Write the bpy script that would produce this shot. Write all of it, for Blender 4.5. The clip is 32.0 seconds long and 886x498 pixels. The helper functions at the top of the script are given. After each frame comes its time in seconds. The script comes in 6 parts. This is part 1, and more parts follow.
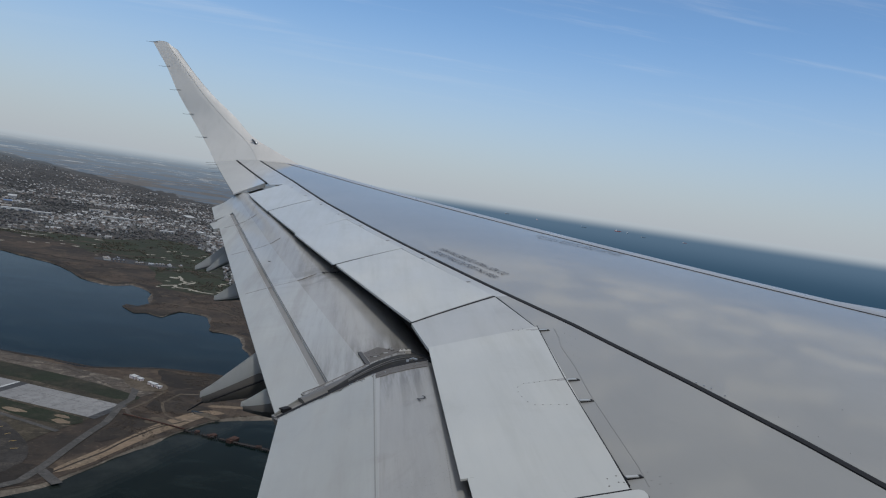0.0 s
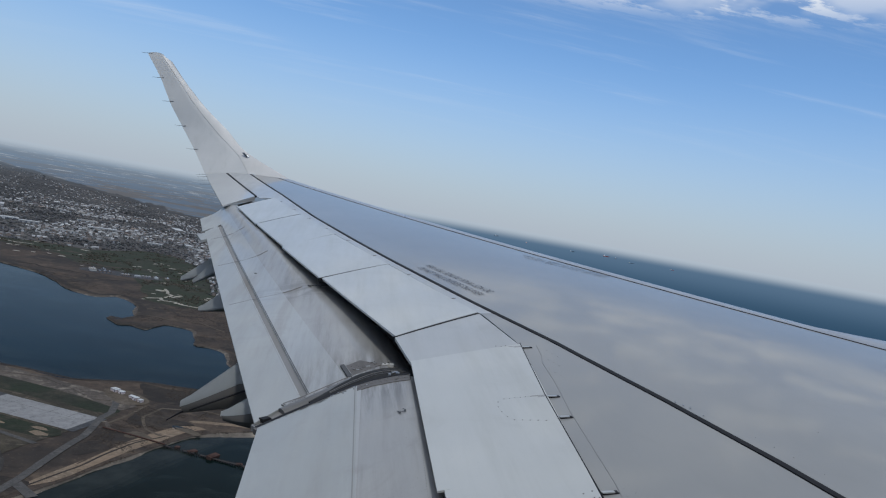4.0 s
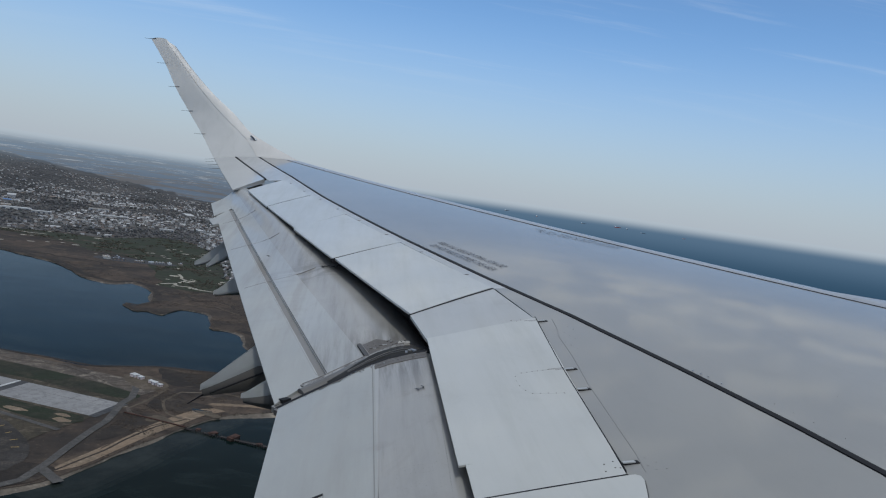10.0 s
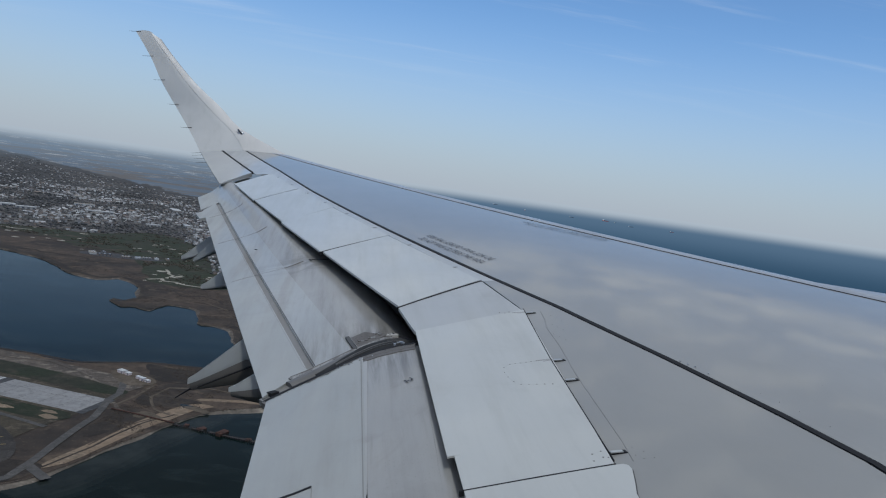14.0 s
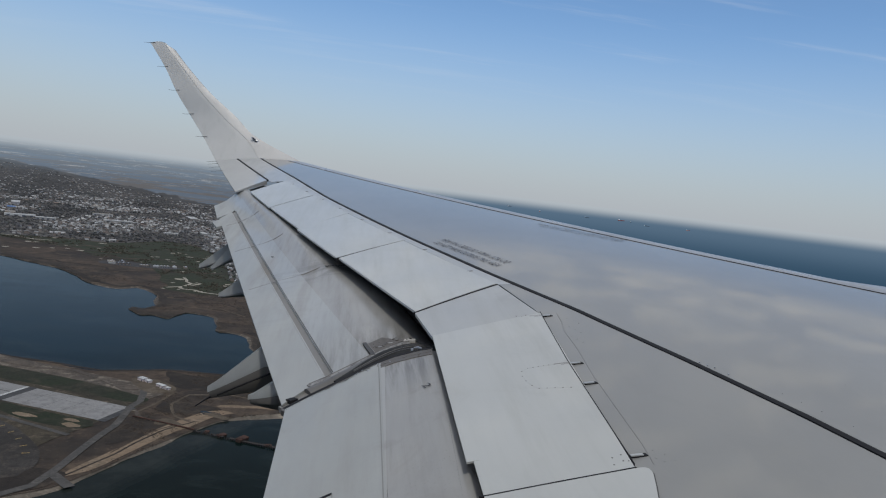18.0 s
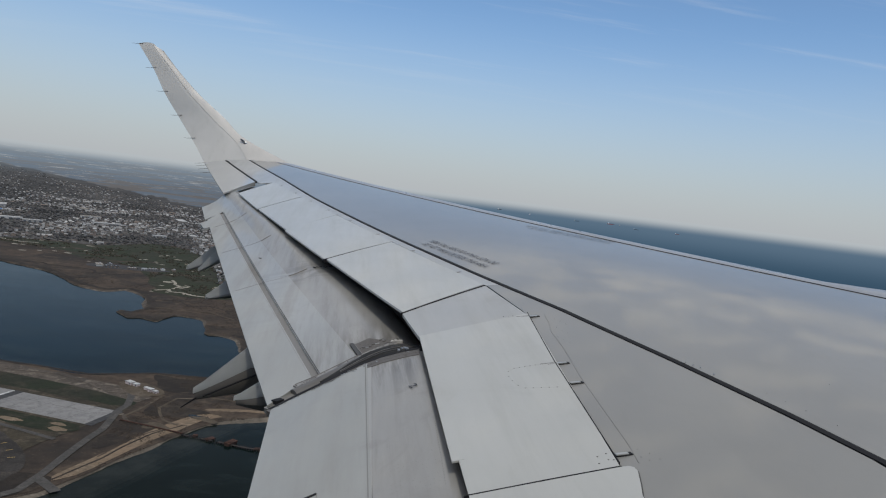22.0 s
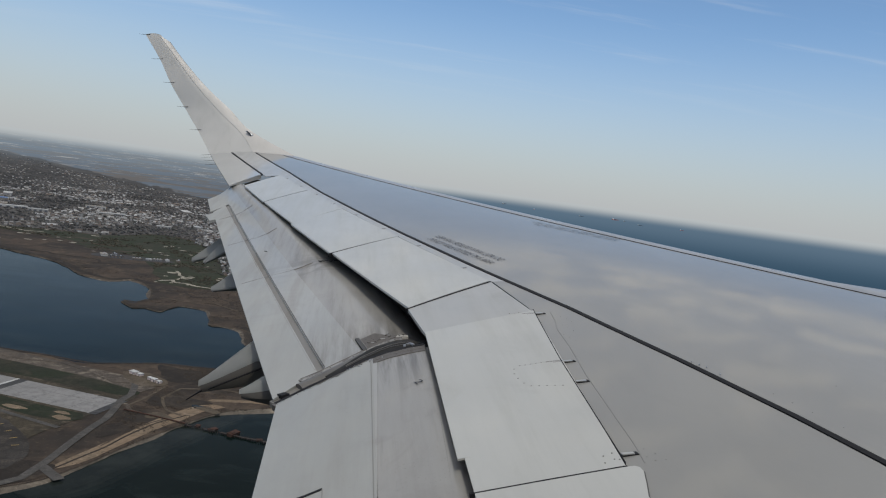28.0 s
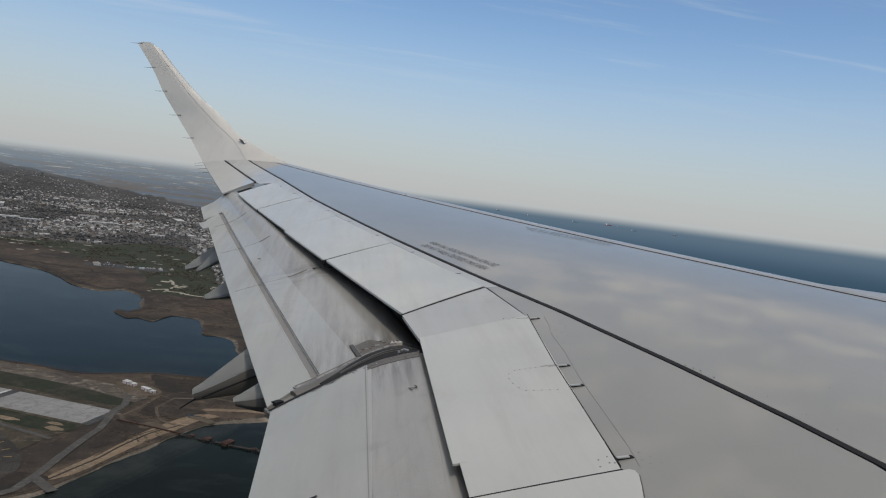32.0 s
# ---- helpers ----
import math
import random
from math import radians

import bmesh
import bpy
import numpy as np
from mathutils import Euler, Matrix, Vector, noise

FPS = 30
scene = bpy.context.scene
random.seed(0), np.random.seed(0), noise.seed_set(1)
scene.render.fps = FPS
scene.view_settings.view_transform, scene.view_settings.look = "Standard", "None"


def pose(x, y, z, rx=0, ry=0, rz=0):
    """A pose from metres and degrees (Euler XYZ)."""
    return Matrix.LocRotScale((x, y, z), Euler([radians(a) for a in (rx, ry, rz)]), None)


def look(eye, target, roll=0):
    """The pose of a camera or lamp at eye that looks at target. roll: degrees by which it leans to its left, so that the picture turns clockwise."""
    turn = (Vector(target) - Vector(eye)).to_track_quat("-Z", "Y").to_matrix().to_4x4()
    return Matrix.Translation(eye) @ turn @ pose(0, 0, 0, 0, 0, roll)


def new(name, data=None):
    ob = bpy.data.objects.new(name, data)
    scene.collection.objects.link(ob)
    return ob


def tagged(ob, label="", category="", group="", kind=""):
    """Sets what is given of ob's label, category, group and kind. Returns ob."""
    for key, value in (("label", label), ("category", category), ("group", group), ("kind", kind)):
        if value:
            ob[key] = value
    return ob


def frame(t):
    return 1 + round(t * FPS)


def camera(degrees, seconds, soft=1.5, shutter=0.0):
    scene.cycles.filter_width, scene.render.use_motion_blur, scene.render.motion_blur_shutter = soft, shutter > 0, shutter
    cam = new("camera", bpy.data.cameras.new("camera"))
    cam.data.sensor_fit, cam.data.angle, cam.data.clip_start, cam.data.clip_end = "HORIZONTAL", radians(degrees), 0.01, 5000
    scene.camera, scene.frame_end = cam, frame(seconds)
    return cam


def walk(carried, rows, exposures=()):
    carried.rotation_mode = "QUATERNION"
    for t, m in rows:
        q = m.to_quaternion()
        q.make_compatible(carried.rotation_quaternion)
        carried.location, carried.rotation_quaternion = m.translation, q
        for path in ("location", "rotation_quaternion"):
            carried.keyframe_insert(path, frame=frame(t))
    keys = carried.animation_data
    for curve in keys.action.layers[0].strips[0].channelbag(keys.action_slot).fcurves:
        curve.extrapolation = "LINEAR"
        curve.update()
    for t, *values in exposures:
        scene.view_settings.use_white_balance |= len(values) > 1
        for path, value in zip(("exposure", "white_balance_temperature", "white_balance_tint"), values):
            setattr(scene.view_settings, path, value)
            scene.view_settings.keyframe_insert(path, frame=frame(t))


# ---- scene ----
# ---- camera: held at a cabin window, it only turns and sways a little ----
cam = camera(63.88, 32.0, soft=1.15)
walk(cam, [
    (0, pose(-0.028, 0.015, 250.041, 85.90, -8.44, -5.87)),
    (0.5, pose(-0.029, -0.006, 250.022, 86.73, -9.94, -6.10)),
    (1, pose(-0.031, 0.010, 250.044, 86.11, -9.62, -6.00)),
    (1.5, pose(-0.024, 0.009, 250.022, 85.62, -8.90, -6.16)),
    (2, pose(-0.024, -0.002, 250.020, 85.98, -10.25, -6.23)),
    (2.5, pose(-0.015, -0.013, 250.016, 86.83, -9.49, -7.33)),
    (3, pose(-0.010, -0.001, 250.005, 86.49, -8.97, -6.57)),
    (3.5, pose(-0.003, -0.012, 250.011, 87.71, -10.51, -6.75)),
    (5.5, pose(-0.016, -0.014, 250.014, 87.01, -7.87, -6.32)),
    (6, pose(-0.012, -0.007, 250.012, 86.10, -7.89, -6.45)),
    (6.5, pose(-0.009, -0.003, 250.005, 85.91, -6.46, -6.70)),
    (7, pose(-0.013, -0.002, 250.013, 84.99, -8.11, -6.04)),
    (7.5, pose(-0.014, -0.005, 250.013, 85.15, -8.25, -6.35)),
    (8, pose(-0.012, 0.009, 250.007, 84.55, -8.68, -5.68)),
    (8.5, pose(-0.011, 0.003, 250.011, 84.98, -7.74, -6.28)),
    (9, pose(-0.016, -0.002, 250.006, 85.60, -9.36, -6.47)),
    (9.5, pose(-0.020, -0.009, 250.013, 85.64, -8.80, -6.18)),
    (10, pose(-0.016, -0.007, 250.012, 85.66, -8.16, -5.91)),
    (10.5, pose(-0.019, -0.008, 250.009, 86.15, -7.84, -6.29)),
    (11, pose(-0.015, -0.002, 250.012, 85.77, -7.97, -6.07)),
    (11.5, pose(-0.012, 0.000, 250.012, 85.40, -7.93, -6.21)),
    (12, pose(-0.011, 0.009, 250.010, 85.07, -8.11, -6.41)),
    (12.5, pose(-0.006, 0.010, 250.005, 85.35, -8.06, -6.70)),
    (13, pose(-0.009, 0.003, 250.007, 85.14, -7.90, -6.74)),
    (13.5, pose(-0.003, 0.007, 250.006, 84.80, -7.74, -6.69)),
    (14, pose(-0.011, -0.003, 250.001, 85.32, -8.02, -6.85)),
    (14.5, pose(-0.006, 0.001, 250.000, 85.30, -8.00, -6.78)),
    (16.5, pose(-0.005, -0.004, 250.005, 85.62, -7.73, -6.24)),
    (17, pose(-0.010, -0.009, 250.005, 86.10, -7.33, -6.10)),
    (17.5, pose(-0.008, -0.002, 250.005, 85.60, -7.15, -5.83)),
    (18, pose(-0.013, -0.005, 250.011, 85.41, -6.84, -5.70)),
    (18.5, pose(-0.009, -0.006, 250.013, 85.77, -6.58, -5.68)),
    (19, pose(-0.010, -0.011, 250.012, 86.11, -7.05, -5.83)),
    (19.5, pose(-0.005, -0.008, 250.006, 86.06, -7.06, -5.96)),
    (20, pose(-0.001, -0.007, 250.001, 86.04, -7.04, -6.07)),
    (20.5, pose(0.001, -0.007, 249.999, 86.04, -7.01, -6.22)),
    (21, pose(0.003, 0.000, 249.993, 85.96, -7.23, -6.33)),
    (21.5, pose(0.004, -0.002, 249.992, 85.91, -7.09, -6.46)),
    (22, pose(0.006, -0.003, 249.996, 85.76, -7.00, -6.50)),
    (22.5, pose(0.004, -0.001, 250.001, 85.61, -7.02, -6.55)),
    (23, pose(0.000, 0.000, 250.000, 85.68, -7.02, -6.56)),
    (23.5, pose(-0.001, 0.001, 250.008, 85.67, -6.88, -6.54)),
    (24, pose(-0.006, 0.001, 250.007, 85.73, -6.85, -6.54)),
    (24.5, pose(-0.010, -0.004, 250.007, 85.81, -6.74, -6.54)),
    (25, pose(-0.009, -0.002, 250.010, 85.77, -6.75, -6.53)),
    (25.5, pose(-0.009, -0.001, 250.007, 85.77, -7.00, -6.51)),
    (27.5, pose(-0.011, -0.001, 250.009, 85.33, -7.54, -6.17)),
    (28, pose(-0.011, 0.003, 250.008, 85.21, -7.62, -6.13)),
    (28.5, pose(-0.012, 0.000, 250.009, 85.72, -8.05, -6.35)),
    (29, pose(-0.016, 0.000, 250.010, 85.54, -8.00, -6.20)),
    (29.5, pose(-0.010, -0.001, 250.002, 85.56, -8.01, -6.07)),
    (30, pose(-0.007, 0.000, 250.007, 85.39, -7.89, -6.02)),
    (30.5, pose(-0.012, -0.003, 250.009, 85.34, -7.45, -6.21)),
    (31, pose(-0.010, -0.006, 250.014, 85.49, -6.92, -6.35)),
    (31.5, pose(-0.012, -0.007, 250.009, 85.91, -7.62, -6.50)),
    (32, pose(-0.008, -0.000, 250.002, 85.82, -7.21, -6.64)),
], exposures=[(0, -0.10, 6350, 7.5), (1, -0.06, 6050, 7.5), (3, -0.06, 6000, 7.5), (6, -0.08, 5900, 6.5), (8, -0.02, 5820, 5.5), (9, -0.04, 5840, 5.5), (10.5, -0.08, 6150, 6.5), (12, -0.10, 6100, 6.5), (14, -0.11, 5950, 6.5), (17, -0.12, 6300, 8), (20, -0.10, 6600, 8), (25, -0.04, 6680, 7.5), (32, -0.03, 7000, 8.5)])

# ---- world, sun ----
SUN_AZ, SUN_EL = 176.0, 61.0      # degrees: clockwise from +Y, above the horizon
world = bpy.data.worlds.new("sky")
scene.world = world
world.use_nodes = True
wn, wl = world.node_tree.nodes, world.node_tree.links
wn.clear()
w_out = wn.new("ShaderNodeOutputWorld")
w_bg = wn.new("ShaderNodeBackground")
w_sky = wn.new("ShaderNodeTexSky")
w_sky.sky_type = "NISHITA"
w_sky.sun_disc = False
w_sky.sun_elevation = radians(SUN_EL)
w_sky.sun_rotation = radians(SUN_AZ)
w_sky.altitude = 250
w_sky.air_density, w_sky.dust_density, w_sky.ozone_density = 1.0, 0.5, 3.0
w_bg.inputs["Strength"].default_value = 0.096
w_co = wn.new("ShaderNodeTexCoord")
w_sep = wn.new("ShaderNodeSeparateXYZ")
wl.new(w_co.outputs["Generated"], w_sep.inputs[0])


def wmath(op, a, b=None, c=None):
    n = wn.new("ShaderNodeMath")
    n.operation = op
    for i, v in enumerate((a, b, c)):
        if v is None:
            continue
        if hasattr(v, "links"):
            wl.new(v, n.inputs[i])
        else:
            n.inputs[i].default_value = v
    return n.outputs[0]


def wramp(v, lo, hi):
    n = wn.new("ShaderNodeMapRange")
    n.interpolation_type = "SMOOTHSTEP"
    wl.new(v, n.inputs["Value"])
    n.inputs["From Min"].default_value, n.inputs["From Max"].default_value = lo, hi
    return n.outputs["Result"]


# clouds lie on a flat layer: direction divided by its height
w_den = wmath("MAXIMUM", wmath("ADD", w_sep.outputs["Z"], 0.06), 0.02)
w_cmb = wn.new("ShaderNodeCombineXYZ")
wl.new(wmath("DIVIDE", w_sep.outputs["X"], w_den), w_cmb.inputs[0])
wl.new(wmath("DIVIDE", w_sep.outputs["Y"], w_den), w_cmb.inputs[1])


def wnoise(scale, detail, rough, stretch=None, turn=0.0):
    n = wn.new("ShaderNodeTexNoise")
    n.inputs["Scale"].default_value, n.inputs["Detail"].default_value = scale, detail
    n.inputs["Roughness"].default_value = rough
    src = w_cmb.outputs[0]
    if stretch:
        m = wn.new("ShaderNodeMapping")
        m.inputs["Rotation"].default_value = (0, 0, radians(turn))
        m.inputs["Scale"].default_value = stretch
        wl.new(src, m.inputs["Vector"])
        src = m.outputs[0]
    wl.new(src, n.inputs["Vector"])
    return n.outputs["Fac"]


fluffy = wmath("MULTIPLY", wmath("MAXIMUM", wramp(wnoise(6.2, 8, 0.62, (0.7, 1.5, 1), 20), 0.46, 0.60), wmath("MULTIPLY", wramp(wnoise(2.4, 4, 0.55), 0.42, 0.62), 0.6)), wramp(w_sep.outputs["Z"], 0.295, 0.345))
wisps = wmath("MULTIPLY", wramp(wnoise(1.3, 8, 0.62, (0.4, 2.4, 1), 24), 0.50, 0.82), wramp(w_sep.outputs["Z"], 0.10, 0.26))
veil = wramp(w_sep.outputs["Z"], 0.30, 0.48)       # thin high cloud overhead
cover = wmath("MAXIMUM", wmath("MAXIMUM", wmath("MULTIPLY", fluffy, 0.9), wmath("MULTIPLY", wisps, 0.40)), wmath("MULTIPLY", veil, 0.38))
w_mix = wn.new("ShaderNodeMixRGB")
w_mix.inputs[2].default_value = (10.0, 9.7, 9.4, 1)
wl.new(cover, w_mix.inputs[0])
w_tint = wn.new("ShaderNodeMixRGB")       # clear blue of a dry spring day
w_tint.blend_type = "MULTIPLY"
w_tint.inputs[0].default_value = 1.0
w_tint.inputs[2].default_value = (1.19, 1.34, 1.46, 1)
wl.new(w_sky.outputs[0], w_tint.inputs[1])
wl.new(w_tint.outputs[0], w_mix.inputs[1])
# pale haze low over the horizon
w_haze = wn.new("ShaderNodeMixRGB")
w_haze.inputs[2].default_value = (4.72, 4.98, 5.5, 1)
wl.new(wmath("MULTIPLY", wmath("SUBTRACT", 1.0, wramp(w_sep.outputs["Z"], -0.02, 0.27)), 0.92), w_haze.inputs[0])
wl.new(w_mix.outputs[0], w_haze.inputs[1])
wl.new(w_haze.outputs[0], w_bg.inputs["Color"])
wl.new(w_bg.outputs[0], w_out.inputs["Surface"])

sun_data = bpy.data.lights.new("sun", "SUN")
sun_data.energy, sun_data.angle, sun_data.color = 1.58, radians(4.0), (1.0, 0.95, 0.87)
sun = new("sun", sun_data)
_s = Vector((math.sin(radians(SUN_AZ)) * math.cos(radians(SUN_EL)), math.cos(radians(SUN_AZ)) * math.cos(radians(SUN_EL)), math.sin(radians(SUN_EL))))
sun.matrix_world = look(_s * 900 + Vector((0, 0, 250)), (0, 0, 250))

# ---- materials ----


class Mat:
    """A node material with a few shorthands."""

    def __init__(self, name, rough=0.5, metal=0.0, spec=0.5):
        self.m = bpy.data.materials.new(name)
        self.m.use_nodes = True
        self.n, self.l = self.m.node_tree.nodes, self.m.node_tree.links
        self.b = self.n["Principled BSDF"]
        self.b.inputs["Roughness"].default_value = rough
        self.b.inputs["Metallic"].default_value = metal
        self.b.inputs["Specular IOR Level"].default_value = spec

    def put(self, v, socket):
        if hasattr(v, "links"):
            self.l.new(v, socket)
        elif isinstance(v, tuple):
            socket.default_value = (*v, 1) if len(v) == 3 else v
        else:
            socket.default_value = v

    def coord(self, kind="Object", scale=(1, 1, 1), turn=(0, 0, 0)):
        c = self.n.new("ShaderNodeTexCoord")
        if kind == "World":
            g = self.n.new("ShaderNodeNewGeometry")
            src = g.outputs["Position"]
        else:
            src = c.outputs[kind]
        m = self.n.new("ShaderNodeMapping")
        m.inputs["Scale"].default_value = scale
        m.inputs["Rotation"].default_value = turn
        self.l.new(src, m.inputs["Vector"])
        return m.outputs[0]

    def noise(self, scale, detail=4, rough=0.55, co=None, distort=0.0):
        n = self.n.new("ShaderNodeTexNoise")
        n.inputs["Scale"].default_value, n.inputs["Detail"].default_value = scale, detail
        n.inputs["Roughness"].default_value, n.inputs["Distortion"].default_value = rough, distort
        self.l.new(co if co is not None else self.coord(), n.inputs["Vector"])
        return n.outputs["Fac"]

    def ramp(self, v, lo, hi, a=0.0, b=1.0):
        n = self.n.new("ShaderNodeMapRange")
        n.interpolation_type = "SMOOTHSTEP"
        self.l.new(v, n.inputs["Value"])
        for k, x in (("From Min", lo), ("From Max", hi), ("To Min", a), ("To Max", b)):
            n.inputs[k].default_value = x
        return n.outputs["Result"]

    def mix(self, f, a, b, kind="MIX"):
        n = self.n.new("ShaderNodeMixRGB")
        n.blend_type = kind
        self.put(f, n.inputs[0]), self.put(a, n.inputs[1]), self.put(b, n.inputs[2])
        return n.outputs[0]

    def math(self, op, a, b):
        n = self.n.new("ShaderNodeMath")
        n.operation = op
        self.put(a, n.inputs[0]), self.put(b, n.inputs[1])
        return n.outputs[0]

    def rand(self, island=False):
        if island:
            return self.n.new("ShaderNodeNewGeometry").outputs["Random Per Island"]
        return self.n.new("ShaderNodeObjectInfo").outputs["Random"]

    def steps(self, v, colours):
        n = self.n.new("ShaderNodeValToRGB")
        n.color_ramp.interpolation = "CONSTANT"
        e = n.color_ramp.elements
        while len(e) < len(colours):
            e.new(0.5)
        for i, c in enumerate(colours):
            e[i].position = i / len(colours)
            e[i].color = (*c, 1)
        self.l.new(v, n.inputs[0])
        return n.outputs[0]

    def colour(self, v):
        self.put(v, self.b.inputs["Base Color"])
        return self

    def rough(self, v):
        self.put(v, self.b.inputs["Roughness"])
        return self

    def bump(self, h, strength=0.2, dist=0.01):
        n = self.n.new("ShaderNodeBump")
        n.inputs["Strength"].default_value, n.inputs["Distance"].default_value = strength, dist
        self.l.new(h, n.inputs["Height"])
        self.l.new(n.outputs[0], self.b.inputs["Normal"])
        return self


def paint(name, rgb, rough, dirt=0.25, dirt_rgb=(0.16, 0.14, 0.12), wave=0.04, coat=0.0, blotch=0.0, fine=0.0, runs_and_shade=0.0):
    """Aircraft paint: faint mottling with soft cloud reflections painted in, streaks along the span, slight waviness.
    """
    m = Mat(name, rough)
    broad = m.noise(0.7, 3)
    streak = m.noise(1.0, 5, 0.6, m.coord(scale=(5.0, 0.4, 2), turn=(0, 0, radians(-9))))
    speck = m.noise(55, 2)
    # tone patches at two scales, partly cloud reflections put into the colour
    c = m.mix(m.ramp(broad, 0.35, 0.7, 0.0, 0.5), rgb, tuple(0.82 * v for v in rgb))
    c = m.mix(m.ramp(m.noise(3.1, 5, 0.65, m.coord(scale=(1.6, 0.7, 1)), 0.5), 0.42, 0.68, 0.0, 0.3), c, tuple(0.84 * v for v in rgb))
    c = m.mix(m.ramp(streak, 0.52, 0.78, 0.0, dirt), c, dirt_rgb)
    c = m.mix(m.ramp(speck, 0.66, 0.8, 0.0, dirt * 0.5), c, dirt_rgb)
    if blotch:
        stain = m.math("MULTIPLY", m.ramp(m.noise(2.6, 5, 0.65, distort=0.8), 0.48, 0.72), m.ramp(m.noise(0.9, 3, 0.5), 0.4, 0.6, 0.3, 1.0))
        c = m.mix(m.math("MULTIPLY", stain, blotch), c, dirt_rgb)
        scuff = m.noise(1.0, 6, 0.7, m.coord(scale=(20, 0.9, 6), turn=(0, 0, radians(-9))))
        c = m.mix(m.ramp(scuff, 0.56, 0.74, 0.0, blotch * 0.6), c, tuple(min(1.0, 1.25 * v) for v in rgb))
    if fine:
        wipe = m.noise(1.0, 5, 0.65, m.coord(scale=(30, 1.6, 8), turn=(0, 0, radians(-5))))
        where = m.ramp(m.noise(0.9, 3, 0.55, m.coord(scale=(1.5, 1.0, 1))), 0.4, 0.62, 0.25, 1.0)
        c = m.mix(m.math("MULTIPLY", m.ramp(wipe, 0.47, 0.72), m.math("MULTIPLY", where, fine)), c, dirt_rgb)
        c = m.mix(m.math("MULTIPLY", m.ramp(wipe, 0.50, 0.30), m.math("MULTIPLY", where, fine * 0.5)), c, tuple(min(1.0, 1.3 * v) for v in rgb))
    if runs_and_shade:
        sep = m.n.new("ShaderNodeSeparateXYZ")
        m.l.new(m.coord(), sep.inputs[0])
        # oil streaks near the flap gap, deepened to paint in the hollow's shade
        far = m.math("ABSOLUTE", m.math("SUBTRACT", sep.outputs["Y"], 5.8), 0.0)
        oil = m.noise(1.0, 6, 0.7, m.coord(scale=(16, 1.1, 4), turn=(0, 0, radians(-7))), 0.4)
        c = m.mix(m.math("MULTIPLY", m.ramp(far, 0.95, 0.1, 0.0, runs_and_shade), m.ramp(oil, 0.36, 0.66)), c, (0.075, 0.066, 0.056))
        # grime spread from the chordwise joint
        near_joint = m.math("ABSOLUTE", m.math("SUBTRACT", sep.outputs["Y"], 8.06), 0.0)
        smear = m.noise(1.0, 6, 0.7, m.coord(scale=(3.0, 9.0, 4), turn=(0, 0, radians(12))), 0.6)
        c = m.mix(m.math("MULTIPLY", m.ramp(near_joint, 0.42, 0.02, 0.0, 0.75 * runs_and_shade), m.ramp(smear, 0.38, 0.62)), c, (0.105, 0.098, 0.090))
    m.colour(c)
    m.rough(rough if coat > 0.4 else m.ramp(streak, 0.3, 0.8, rough * 0.85, rough * 1.35))
    m.bump(m.noise(1.6, 2, 0.4), wave, 0.05)
    m.b.inputs["Coat Weight"].default_value = coat
    m.b.inputs["Coat Roughness"].default_value = 0.06
    return m.m


PAINT_BOX = paint("gloss_grey_wing_paint", (0.238, 0.236, 0.224), 0.45, 0.0, wave=0.03, coat=0.6)
PAINT_BOX.node_tree.nodes["Principled BSDF"].inputs["Coat IOR"].default_value = 1.42
PAINT_BOX.node_tree.nodes["Principled BSDF"].inputs["Specular IOR Level"].default_value = 0.26
PAINT_PANEL = paint("pale_grey_panel_paint", (0.436, 0.442, 0.424), 0.40, 0.14, coat=0.28, blotch=0.12, fine=0.05)
PAINT_STRIP = paint("grey_fixed_panel_paint", (0.36, 0.365, 0.36), 0.36, 0.10, coat=0.2, blotch=0.2)
PAINT_FLAP = paint("worn_pale_flap_paint", (0.31, 0.315, 0.302), 0.40, 0.34, coat=0.25, blotch=0.2, fine=0.12)
PAINT_BARE = paint("stained_and_shaded_flap_metal", (0.292, 0.287, 0.275), 0.36, 0.6, (0.14, 0.128, 0.114), coat=0.3, blotch=0.35, fine=0.4, runs_and_shade=0.95)
PAINT_SLOT = paint("brown_slot_grime", (0.20, 0.192, 0.182), 0.5, 0.5)
PAINT_MID = paint("scuffed_flap_paint", (0.312, 0.318, 0.312), 0.33, 0.35, (0.16, 0.145, 0.13), coat=0.25, blotch=0.3, fine=0.4, runs_and_shade=0.45)
PAINT_SMUDGE = paint("grimy_joint", (0.12, 0.112, 0.105), 0.55, 0.5, blotch=0.5)
PAINT_WINGLET = paint("ivory_winglet_paint", (0.475, 0.463, 0.44), 0.42, 0.14)
PAINT_AILERON = paint("gloss_grey_aileron_paint", (0.37, 0.372, 0.362), 0.36, 0.14, coat=0.65, fine=0.05)
PAINT_FAIRING = paint("grey_fairing_paint", (0.33, 0.32, 0.305), 0.45, 0.35, blotch=0.3)
# dirt plus the shade of the fairing's side, put into one dark colour
PAINT_BELLY = paint("dirty_shaded_fairing_belly", (0.13, 0.12, 0.108), 0.5, 0.4, (0.05, 0.045, 0.04), blotch=0.4)
PAINT_STEP = paint("dusty_step_paint", (0.21, 0.205, 0.20), 0.5, 0.5, blotch=0.5, runs_and_shade=0.5)
FADED_INK = Mat("faded_stencil_ink", 0.6).colour((0.07, 0.07, 0.075)).m
PAINT_JOINT = paint("faint_joint_grime", (0.235, 0.23, 0.225), 0.45, 0.5, blotch=0.5)
PAINT_SCUFF = paint("scraped_bright_paint", (0.34, 0.34, 0.335), 0.4, 0.6, (0.22, 0.21, 0.2), blotch=0.8)
PAINT_PLATE = paint("oily_brown_metal", (0.105, 0.095, 0.086), 0.5, 0.7, (0.035, 0.030, 0.026), blotch=0.6)
